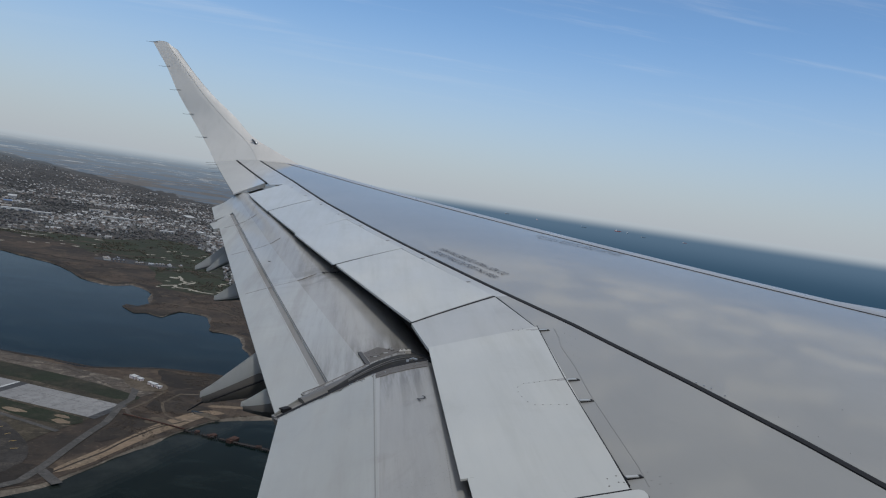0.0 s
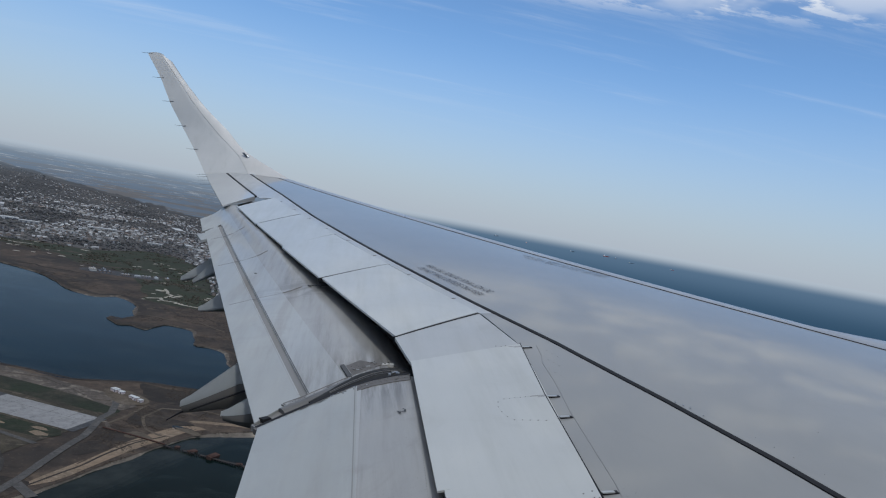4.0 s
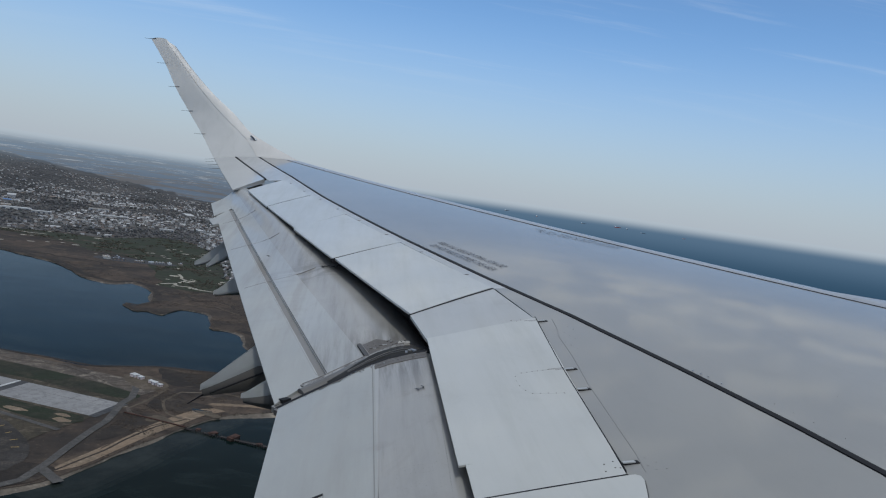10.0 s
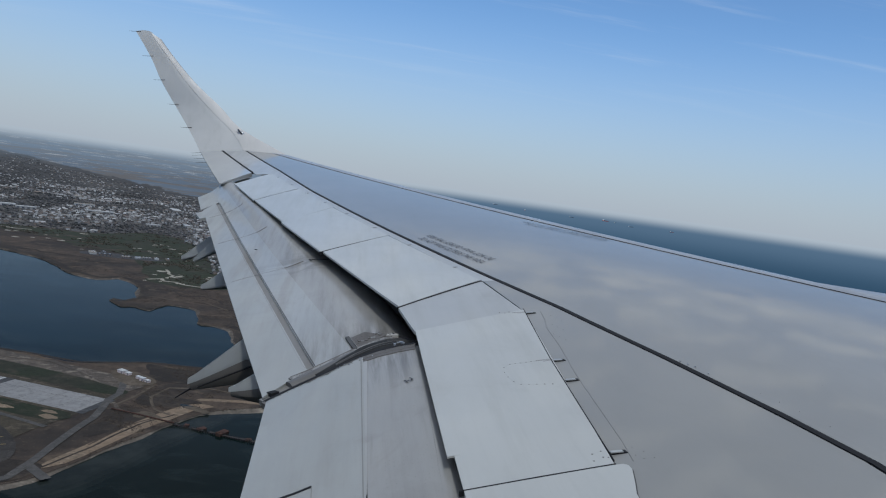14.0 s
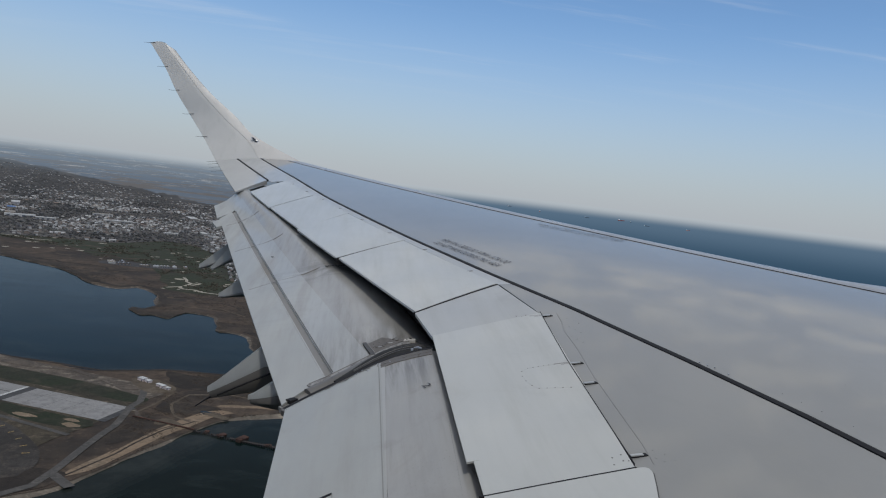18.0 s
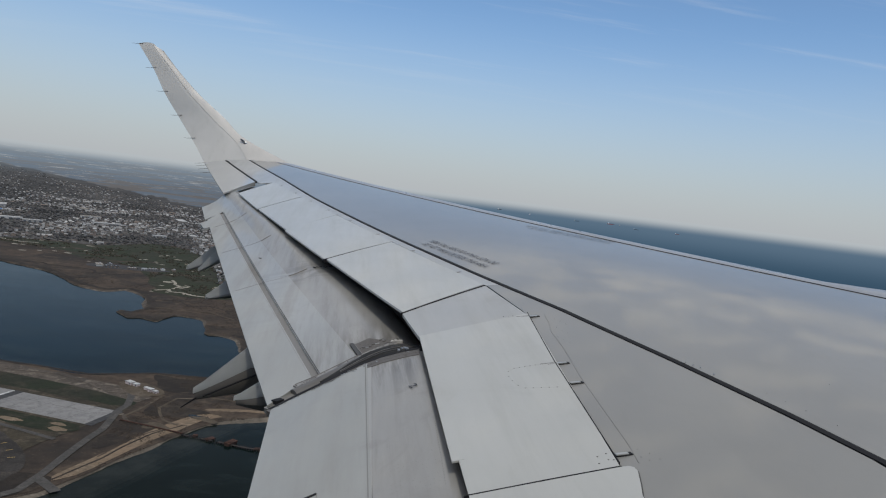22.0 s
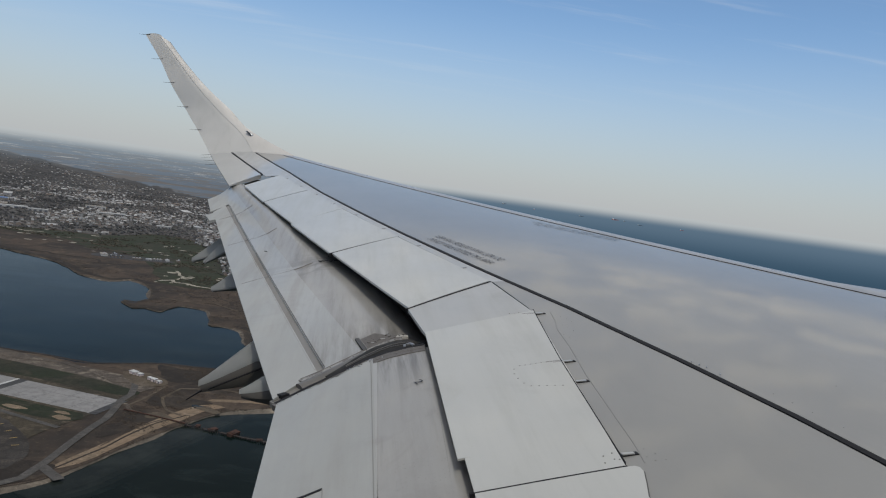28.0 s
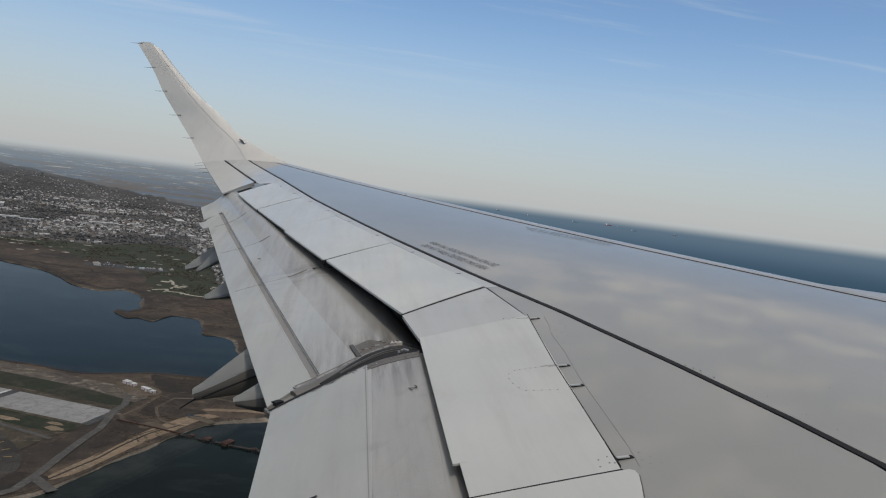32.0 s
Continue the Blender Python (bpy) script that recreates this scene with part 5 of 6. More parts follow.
bark = BARK.mix(BARK.ramp(grove, 0.46, 0.34, 0.0, 0.5), bark, (0.150, 0.134, 0.122))
BARK.colour(bark)
TREES = BARK.m


def inside(x, y, pts):
    hit_ = False
    for (x0, y0), (x1, y1) in zip(pts, pts[1:] + pts[:1]):
        if (y0 > y) != (y1 > y) and x < (x1 - x0) * (y - y0) / (y1 - y0) + x0:
            hit_ = not hit_
    return hit_


YARD = east([(-620, 1885), (-530, 1840), (-430, 1725), (-335, 1635), (-230, 1560), (-230, 1640), (-300, 1780), (-310, 1890), (-340, 2120), (-400, 2160), (-434, 2060), (-470, 2090), (-500, 2060), (-560, 2060), (-610, 2000)])


def box_roof(w, d, h, rise, c, s, x, y, z):
    """Walls and a gable roof, as vertices and faces."""
    def at(u, v, q):
        return (x + u * c - v * s, y + u * s + v * c, z + q)
    a, b = w / 2, d / 2
    e = 0.4
    wv = [at(-a, -b, 0), at(a, -b, 0), at(a, b, 0), at(-a, b, 0), at(-a, -b, h), at(a, -b, h), at(a, b, h), at(-a, b, h), at(-a, 0, h + rise), at(a, 0, h + rise)]
    wf = [(0, 1, 5, 4), (2, 3, 7, 6), (1, 2, 6, 9, 5), (3, 0, 4, 8, 7)]
    rv = [at(-a - e, -b - e, h - 0.2), at(a + e, -b - e, h - 0.2), at(a + e, 0, h + rise + 0.1), at(-a - e, 0, h + rise + 0.1), at(a + e, b + e, h - 0.2), at(-a - e, b + e, h - 0.2)]
    rf = [(0, 1, 2, 3), (3, 2, 4, 5)]
    return wv, wf, rv, rf


rng = random.Random(11)
near, hv, hf = [], [], []
tv, tf = [], []


def clump(x, y, z, r, h):
    """A bare tree seen from far: a ragged clump of twigs."""
    k = len(tv)
    n = 6
    for lev, rr in ((0.15, 0.45), (0.5, 1.0), (0.82, 0.62)):
        for i in range(n):
            a = 2 * math.pi * (i + rng.random() * 0.7) / n
            q = r * rr * rng.uniform(0.6, 1.25)
            tv.append((x + q * math.cos(a), y + q * math.sin(a), z + h * lev * rng.uniform(0.85, 1.15)))
    tv.append((x, y, z + h))
    for lv in range(2):
        for i in range(n):
            j = (i + 1) % n
            tf.append((k + lv * n + i, k + lv * n + j, k + lv * n + n + j, k + lv * n + n + i))
    for i in range(n):
        tf.append((k + 2 * n + i, k + 2 * n + (i + 1) % n, k + 3 * n))


th = radians(24)
ct, st = math.cos(th), math.sin(th)
for iu in range(-300, 160):
    for iv in range(30, 360):
        u, v = iu * 17 + (iu // 9) * 9, iv * 14 + (iv // 2) * 9
        x, y = u * ct - v * st, u * st + v * ct
        r = math.hypot(x, y)
        az = math.degrees(math.atan2(x, y))
        if not (1000 < r < 4150 and -33 < az < 6):
            continue
        if not inside(x, y, NORTH) or inside(x, y, YARD):
            continue
        dens = 0.66 - 0.50 * min(max((r - 2600) / 1500, 0), 1) + 1.5 * noise.noise(Vector((x * 0.004, y * 0.0025, 0))) + 0.6 * noise.noise(Vector((x * 0.013, y * 0.01, 4)))
        x += rng.uniform(-9, 9)
        y += rng.uniform(-9, 9)
        if rng.random() < dens:
            w, d, h = rng.uniform(6, 10), rng.uniform(5, 7), rng.uniform(3.5, 5.5)
            if rng.random() < 0.06:
                w, d, h = w * 2.6, d * 2.2, h * 1.1
            t = th + (math.pi / 2 if rng.random() < 0.5 else 0)
            if y < 2420 and -1000 < x < -340 and len(near) < 280:
                near.append((x, y, w, d, h, t))
            else:
                wv, wf, rv, rf = box_roof(w, d, h, rng.uniform(1.5, 3), math.cos(t), math.sin(t), x, y, 1.6)
                k = len(hv)
                hv += wv
                hf += [tuple(i + k for i in f) for f in wf]
                k = len(hv)
                hv += rv
                hf += [tuple(i + k for i in f) for f in rf]
        for q in range(3):
            if rng.random() < 0.92 - 0.45 * min(max(dens, 0), 1):
                sz = rng.choice((0.7, 0.9, 1.0, 1.5))
                clump(x + rng.uniform(-12, 12), y + rng.uniform(-12, 12), 1.6, sz * rng.uniform(2.2, 4.8), sz * rng.uniform(2.2, 5.2))
# the town goes on up the far slope, shrunk there to fit the camera's view
for k in range(15000):
    az, dep = rng.uniform(-33, -7), rng.uniform(1.2, 3.44)
    q = math.tan(radians(az))
    top_dep = 3.71 * (1 - (max(-q * 1.75 - 0.30, 0) * 270 / 250)) - 0.28
    if dep < top_dep + 0.15 + 0.3 * noise.noise(Vector((az * 0.4, dep, 2))):
        continue
    r = 4200 + 700 * (1 - (dep + 0.28) / 3.71)
    x, y, z = r * math.sin(radians(az)), r * math.cos(radians(az)), max(0.3, far_z(r))
    far = r * math.tan(radians(dep)) / ALT
    if rng.random() < 0.11 * (0.2 + 1.6 * max(0, 0.5 + noise.noise(Vector((az * 0.5, dep * 2, 7))))):
        wv, wf, rv, rf = box_roof(rng.uniform(5, 11) * far, rng.uniform(4, 7) * far, 3.5 * far, 1.6 * far, 1, 0, x, y, z)
        for vv, ff in ((wv, wf), (rv, rf)):
            k0 = len(hv)
            hv += vv
            hf += [tuple(i + k0 for i in f) for f in ff]
    else:
        clump(x, y, z, rng.uniform(4.5, 8.5) * far, rng.uniform(2.2, 4.2) * far)
# scrub on the marsh and golf course
town_v, town_f = tv, tf
tv, tf = [], []
for k in range(14000):
    x, y = rng.uniform(-640, 100), rng.uniform(930, 1560)
    if inside(x, y, MAIN) and noise.noise(Vector((x * 0.010, y * 0.010, 5))) > 0.02:
        clump(x, y, 1.5, rng.uniform(0.5, 1.4), rng.uniform(0.3, 0.8))
for k in range(22000):
    x, y = rng.uniform(-215, 0), rng.uniform(560, 860)
    if inside(x, y, SPIT) and x > -206 + 0.06 * (y - 600) and noise.noise(Vector((x * 0.022, y * 0.022, 8))) + 0.5 * noise.noise(Vector((x * 0.08, y * 0.08, 3))) > 0.1:
        clump(x, y, 1.6, rng.uniform(0.25, 0.85), rng.uniform(0.2, 0.7))
SB = Mat("dark_scrub_twigs", 0.95, 0, 0.1)
SB.colour(SB.steps(SB.rand(True), [(0.052, 0.041, 0.033), (0.040, 0.033, 0.028), (0.066, 0.052, 0.040), (0.046, 0.038, 0.032)]))
tagged(raw("scrub_bushes", tv, tf, SB.m), "low dark brown bushes covering the marsh", "bushes", kind="stuff")
tv, tf = town_v, town_f
tv, tf = [], []
for k in range(11000):
    x, y = rng.uniform(-1000, -200), rng.uniform(1400, 2180)
    if inside(x, y, GOLF) and noise.noise(Vector((x * 0.012, y * 0.012, 9))) + 0.5 * noise.noise(Vector((x * 0.04, y * 0.04, 2))) > 0.08:
        clump(x, y, 1.6, rng.uniform(0.9, 2.6), rng.uniform(1.0, 3.2))
GT = Mat("dark_golf_trees", 0.95, 0, 0.1)
GT.colour(GT.steps(GT.rand(True), [(0.056, 0.050, 0.038), (0.044, 0.043, 0.033), (0.068, 0.058, 0.046)]))
tagged(raw("course_trees", tv, tf, GT.m), "small dark trees scattered over the golf course", "trees", kind="stuff")
tv, tf = town_v, town_f
tagged(raw("distant_houses", hv, hf, HOUSE_STUFF), "small pale houses in rows among bare trees", "houses", kind="stuff")
tagged(raw("bare_trees", tv, tf, TREES), "dark leafless trees among the houses", "trees", kind="stuff")

for x, y, w, d, h, t in near:
    wv, wf, rv, rf = box_roof(w, d, h, 2.2, 1, 0, 0, 0, 0)
    ho = new("house")
    ho.matrix_world = Matrix.Translation((x, y, 1.6)) @ Matrix.Rotation(t, 4, "Z")
    tagged(ho, "small detached house with a gable roof near the golf course", "house", "houses by the golf course")
    raw("wall", wv, wf, WALL_ONE, ho)
    raw("roof", rv, rf, ROOF_ONE, ho)

# sheds and parked cars on the paved yards
SHED_R = picked("pale_flat_roofing", [(0.33, 0.325, 0.32), (0.22, 0.215, 0.21), (0.42, 0.42, 0.415), (0.16, 0.155, 0.15)], False)
for gx, gy, w, d, h, t in ((-398, 2106, 46, 20, 6, 24), (-350, 1850, 70, 18, 6, 52), (-372, 1905, 40, 16, 5, 50), (-335, 1785, 36, 14, 5, 50), (-415, 1985, 34, 14, 5, 24), (-360, 1985, 40, 18, 6, 50), (-395, 1835, 26, 10, 4, 45), (-455, 2050, 24, 12, 5, 24), (-640, 1835, 30, 9, 4, 10), (-618, 1862, 26, 10, 4, 20), (-300, 1725, 30, 14, 5, 50), (-352, 2060, 30, 16, 6, 24)):
    sh = new("shed")
    sh.matrix_world = Matrix.Translation((gx * 0.856 + 290, gy * 0.856, 1.7)) @ Matrix.Rotation(radians(t), 4, "Z")
    tagged(sh, "long low shed with a pale flat roof by the inlet", "shed", "sheds by the inlet")
    bm = bmesh.new()
    block(bm, 0, 0, 0, w, d, h)
    part("wall", bm, WALL_ONE, sh)
    bm = bmesh.new()
    block(bm, 0, 0, h, w + 0.8, d + 0.8, 0.5)
    part("roof", bm, SHED_R, sh)
bm = bmesh.new()
rc = random.Random(21)
for k in range(700):
    gx, gy = rc.uniform(-560, -260), rc.uniform(1640, 2090)
    row = round((gx + gy) / 16) * 16
    gy = row - gx + rc.uniform(-1, 1)
    if inside(gx, gy, [(-540, 1890), (-430, 1775), (-335, 1690), (-270, 1660), (-320, 1800), (-345, 1900), (-400, 1930), (-440, 2030), (-500, 2020)]):
        block(bm, gx * 0.856 + 290, gy * 0.856, 1.95, 4.2, 1.8, 1.3, radians(45))
tagged(part("parked_cars", bm, picked("car_paint_mix", [(0.5, 0.5, 0.5), (0.05, 0.05, 0.055), (0.2, 0.2, 0.21), (0.10, 0.10, 0.11), (0.12, 0.05, 0.045), (0.07, 0.08, 0.10), (0.45, 0.45, 0.45), (0.15, 0.15, 0.15)], True), None), "many parked cars in rows on the yards", "cars", kind="stuff")

# old pier with a white beacon
WOOD = Mat("weathered_dark_timber", 0.9)
WOOD.colour(WOOD.mix(WOOD.ramp(WOOD.noise(0.4, 4, 0.6, WOOD.coord("World")), 0.35, 0.7), (0.018, 0.016, 0.015), (0.035, 0.026, 0.022)))
pier = new("old_pier")
p0, p1 = Vector((-139, 666, 0)), Vector((90, 590, 0))
pier.matrix_world = Matrix.Translation(p0)
tagged(pier, "long ruined timber pier standing in the water", "pier")
run = p1 - p0
ang = math.atan2(run.y, run.x)
pile = tube([(0, 0, -1.5), (0, 0, 1.6), (0, 0, 1.9)], [0.45, 0.4, 0.3], 6)
pm = bpy.data.meshes.new("pier_post")
pile.to_mesh(pm)
pile.free()
pm.materials.append(WOOD.m)
rng = random.Random(3)
for k in range(100):
    f = k / 99
    for s in (-1.6, 1.6):
        ob = new("pier_post", pm)
        ob.parent = pier
        n = Vector((-math.sin(ang), math.cos(ang), 0))
        q = run * f + n * (s + rng.uniform(-0.5, 0.5))
        ob.matrix_local = Matrix.Translation((q.x, q.y, rng.uniform(-0.5, 0.5))) @ Matrix.Rotation(rng.uniform(-0.12, 0.12), 4, "X")
for k in range(40):
    if rng.random() < 0.25:
        continue
    bm = bmesh.new()
    q = run * ((k + 0.5) / 40)
    block(bm, q.x, q.y, rng.uniform(0.9, 1.25), run.length / 40 * 0.95, 2.6, 0.35, ang + rng.uniform(-0.02, 0.02))
    part("deck", bm, WOOD.m, pier)
WHITE = Mat("white_paint", 0.5).colour((0.8, 0.8, 0.78)).m
beacon = new("beacon")
beacon.matrix_world = Matrix.Translation((p1.x, p1.y, 0))
tagged(beacon, "small white beacon at the pier's end", "beacon")
part("tower", tube([(0, 0, -0.5), (0, 0, 2.5), (0, 0, 3.4)], [1.3, 1.1, 0.5], 10), WHITE, beacon)

# ships at anchor on the far sea
HULL_R = Mat("red_hull_paint", 0.6).colour((0.35, 0.06, 0.04)).m
HULL_D = Mat("dark_hull_paint", 0.6).colour((0.06, 0.07, 0.09)).m


def ship(az, dep, size, hull, turn):
    lo, hi = 4200.0, 4900.0
    for _ in range(40):
        mid_ = (lo + hi) / 2
        if far_z(mid_) > ALT - mid_ * math.tan(radians(dep)):
            hi = mid_
        else:
            lo = mid_
    so = new("cargo_ship")
    so.matrix_world = Matrix.Translation((lo * math.sin(radians(az)), lo * math.cos(radians(az)), far_z(lo))) @ Matrix.Rotation(radians(turn), 4, "Z")
    tagged(so, "small cargo ship anchored far out on hazy sea", "ship", "ships at anchor")
    L = size
    bm = bmesh.new()
    sec = [(-0.5, 0.075, 0.0), (-0.46, 0.085, 0.0), (0.3, 0.085, 0.0), (0.42, 0.05, 0.01), (0.5, 0.004, 0.02)]
    rings = [[bm.verts.new((x * L, s * w * L, z * L + q * L)) for s, q in ((-0.8, -0.012), (0.8, -0.012), (1, 0.055), (-1, 0.055))] for x, w, z in sec]
    for a, b in zip(rings, rings[1:]):
        for i in range(4):
            bm.faces.new((a[i], a[(i + 1) % 4], b[(i + 1) % 4], b[i]))
    bm.faces.new(rings[0][::-1])
    bm.faces.new(rings[-1])
    bmesh.ops.recalc_face_normals(bm, faces=bm.faces)
    part("hull", bm, hull, so)
    bm = bmesh.new()
    block(bm, -0.38 * L, 0, 0.054 * L, 0.12 * L, 0.14 * L, 0.09 * L)
    block(bm, -0.38 * L, 0, 0.144 * L, 0.07 * L, 0.16 * L, 0.025 * L)
    part("superstructure", bm, WHITE, so, "white bridge house")
    bm = bmesh.new()
    block(bm, 0.0, 0, 0.054 * L, 0.55 * L, 0.12 * L, 0.02 * L)
    part("hatch_cover", bm, HULL_D, so)


for az, dep, size, hull, turn in ((11.2, 0.50, 42, HULL_D, 20), (13.6, 0.62, 36, HULL_R, 65), (17.3, 0.66, 34, HULL_D, -15), (20.0, 0.58, 60, HULL_R, 10), (20.7, 0.60, 30, HULL_D, 40), (21.9, 0.75, 34, HULL_D, -30), (25.0, 0.70, 34, HULL_R, 5)):
    ship(az, dep, size, hull, turn)

# ---- the airfield on the near shore, passed before the bay ----
WORN_WHITE = cover_mat("worn_white_marking", (0.48, 0.48, 0.47), (0.40, 0.40, 0.39), (0.34, 0.34, 0.33), 0.05, 0.1)
YELLOW = Mat("yellow_marking_paint", 0.7).colour((0.30, 0.20, 0.06)).m
FIELD_TURN = -math.atan2(0.309, 0.951)


def field(x, y):
    """Airfield plan, its shore runway along x and ending at (-560, 600), into the place."""
    u, v = -(x + 560), y - 600
    return (-221 - 0.951 * u + 0.309 * v, 693 + 0.309 * u + 0.951 * v)


def flat(name, points, material, z, label="", parent=None):
    """A flat polygon on the ground, a few centimetres thick."""
    bm = bmesh.new()
    points = [field(*p) for p in points]
    top_ = [bm.verts.new((x, y, z)) for x, y in points]
    low_ = [bm.verts.new((x, y, z - 0.04)) for x, y in points]
    bm.faces.new(top_)
    n = len(points)
    for k in range(n):
        bm.faces.new((low_[k], low_[(k + 1) % n], top_[(k + 1) % n], top_[k]))
    bmesh.ops.recalc_face_normals(bm, faces=bm.faces)
    ob = part(name, bm, material, parent)
    if parent is None:
        tagged(ob, label, name.replace("_", " "), kind="structure")
    return ob


def strip(x0, y0, x1, y1, w):
    d = Vector((x1 - x0, y1 - y0)).normalized()
    n = Vector((-d.y, d.x)) * w / 2
    return [(x0 - n.x, y0 - n.y), (x1 - n.x, y1 - n.y), (x1 + n.x, y1 + n.y), (x0 + n.x, y0 + n.y)]


def marked_strip(name, a, b, w, material, z, label, edge=None, ticks=None):
    ob = flat(name, strip(*a, *b, w), material, z, label)
    d = (Vector(b) - Vector(a))
    L = d.length
    d.normalize()
    n = Vector((-d.y, d.x))
    if edge:
        for s in (-1, 1):
            o = n * s * (w / 2 - 2.0)
            flat("edge_line", strip(a[0] + o.x, a[1] + o.y, b[0] + o.x, b[1] + o.y, 0.7), edge, z + 0.03, parent=ob)
    if ticks:
        k = 0
        while 12 + k * 26 < L:
            p = Vector(a) + d * (12 + k * 26)
            for s in (-1, 1):
                q0, q1 = p + n * s * (w / 2 - 1.0), p + n * s * (w / 2 - 6.5) + d * 2.0
                flat("edge_mark", strip(q0.x, q0.y, q1.x, q1.y, 1.3), ticks, z + 0.05, parent=ob)
            k += 1
    return ob


flat("grass_field", [(-2600, -900), (-620, -900), (-560, 300), (-556, 440), (-560, 520), (-552, 640), (-600, 682), (-1000, 684), (-2600, 684)], GRASS, 1.9, "patchy brown and green airfield grass")
flat("shore_verge", [(-2600, 672), (-700, 668), (-606, 664), (-560, 652), (-556, 676), (-600, 694), (-800, 700), (-2600, 700)], RUBBLE, 1.94, "stony brown verge between grass and water")
patch("grass_strip", [field(*p) for p in ((-2600, 630), (-1300, 632), (-800, 631), (-700, 632), (-630, 633), (-575, 634), (-556, 645), (-570, 656), (-620, 662), (-700, 666), (-900, 668), (-1400, 668), (-2600, 668))], TURF, "dark green mown grass beside the runway", 1.97, 5)
patch("grass_strip", [field(*p) for p in ((-668, 572), (-620, 574), (-562, 573), (-558, 552), (-600, 547), (-640, 553), (-664, 562))], TURF, "dark green mown grass beside the pad", 1.98, 3)
for x, y, l, w in ((-622, 557, 26, 9), (-578, 566, 16, 7), (-570, 556, 18, 10)):
    ring = [(x + l / 2 * math.cos(a) * rng.uniform(0.75, 1.15), y + w / 2 * math.sin(a) * rng.uniform(0.7, 1.2)) for a in [i * math.pi / 8 for i in range(16)]]
    flat("bare_sand", ring, BEACH, 2.0, "bare pale sand in the grass")
run_n = marked_strip("runway", (-2300, 600), (-732, 600), 45, ASPHALT, 2.0, "dark runway along the shore with white markings", WORN_WHITE)
for x in (-770, -810, -1000, -1040, -1230):
    for s in (-7, 7):
        flat("touchdown_bar", strip(x, 600 + s, x + 24, 600 + s, 5), WORN_WHITE, 2.05, parent=run_n)
pad = flat("concrete_pad", strip(-732, 600, -676, 600, 45), CONC, 2.02, "pale concrete pad at the runway's end")
flat("end_bar", strip(-677, 577.5, -677, 622.5, 3), WORN_WHITE, 2.07, parent=pad)
flat("joint", strip(-732, 601, -679, 601, 1.2), ASPHALT, 2.05, parent=pad)
flat("pad_edge", strip(-676, 600, -666, 600, 47), ASPHALT, 2.01, "dark asphalt gap between the concrete pads")
pad = flat("concrete_pad", strip(-666, 600, -560, 600, 45), CONC, 2.03, "long pale concrete overrun pad")
for k in range(1, 5):
    flat("joint", strip(-666 + 21 * k, 578, -666 + 21 * k, 622, 0.22), WORN_ASPHALT, 2.06, parent=pad)
flat("joint", strip(-666, 607, -560, 607, 0.22), WORN_ASPHALT, 2.07, parent=pad)
flat("pad_edge", strip(-560, 600, -552, 600, 47), ASPHALT, 2.01, "dark asphalt edge of the overrun")
# taxiway that leaves the runway end, with yellow edge marks
txw = patch("taxiway", [field(*p) for p in ((-735, 578), (-704, 578), (-673, 577), (-669, 560), (-650, 541), (-626, 535), (-600, 527), (-575, 515), (-550, 497), (-534, 480), (-530, 460), (-540, 440), (-640, 420), (-800, 420), (-800, 458), (-760, 470), (-742, 500), (-736, 540))], APRON_TAR, "worn grey taxiway fillet with yellow edge marks", 2.04, 3)
edge = [(-668, 556), (-650, 544), (-632, 536), (-614, 529), (-597, 521), (-581, 512), (-566, 502), (-553, 490), (-545, 476)]
for (x0, y0), (x1, y1) in zip(edge, edge[1:]):
    d = Vector((x1 - x0, y1 - y0)).normalized()
    flat("edge_mark", strip(x0 + d.y * 1.0, y0 - d.x * 1.0, x0 + d.y * 7 + d.x * 1.5, y0 - d.x * 5.5 + d.y * 1.5, 0.7), YELLOW, 2.09, parent=txw)
for k in range(8):
    flat("edge_mark", strip(-682, 570 - 10 * k, -677, 568 - 10 * k, 1.1), YELLOW, 2.09, parent=txw)
    flat("edge_mark", strip(-732, 572 - 10 * k, -727, 570 - 10 * k, 1.1), YELLOW, 2.09, parent=txw)
for k, (x0, x1) in enumerate(((-706, -676), (-694, -650), (-684, -622))):
    flat("tyre_band", [(x0, 572), (x0 + 6, 572), (x1 + 8, 500), (x1, 498)], ASPHALT, 2.075, parent=txw)
flat("concrete_apron", [(-900, 500), (-620, 494), (-580, 485), (-571, 458), (-585, 430), (-900, 430)], CONC, 2.14, "pale concrete apron beside the taxiway")
for x, y, l, w in ((-500, 605, 14, 8), (-478, 645, 16, 7)):
    ring = [field(x + l * math.cos(a) * rng.uniform(0.6, 1.2), y + w * math.sin(a) * rng.uniform(0.6, 1.2)) for a in [i * math.pi / 6 for i in range(12)]]
    patch("bare_ground", ring, TRACK, "bare stony ground among the weeds", 1.90, 12)
flat("service_road", strip(-668, 548, -556, 535, 5), WORN_ASPHALT, 2.11, "narrow worn service road across the grass")
trail("access_road", [(-205, 786), (-220, 776), (-214, 758), (-209, 735), (-213, 713), (-209, 660), (-214, 609), (-217, 561), (-221, 529), (-245, 500), (-300, 455)], 7, WORN_ASPHALT, "grey access road round the end of the airfield", 2.17, 2)
trail("gravel_track", [(-700, 918), (-520, 866), (-392, 834), (-351, 823), (-310, 822), (-270, 797), (-239, 772), (-220, 774)], 7, RUBBLE, "pale gravel track along the shore", 2.19, 3)
trail("shore_rocks", [(-800, 983), (-520, 893), (-407, 860), (-351, 847), (-281, 830), (-214, 857), (-148, 855), (-90, 836)], 5, SCRUB, "dark wet rocks along the water's edge", 1.72, 3)
flat("boat_ramp", strip(-512, 466, -486, 453, 8), WORN_ASPHALT, 2.0, "pale concrete ramp down to the water")
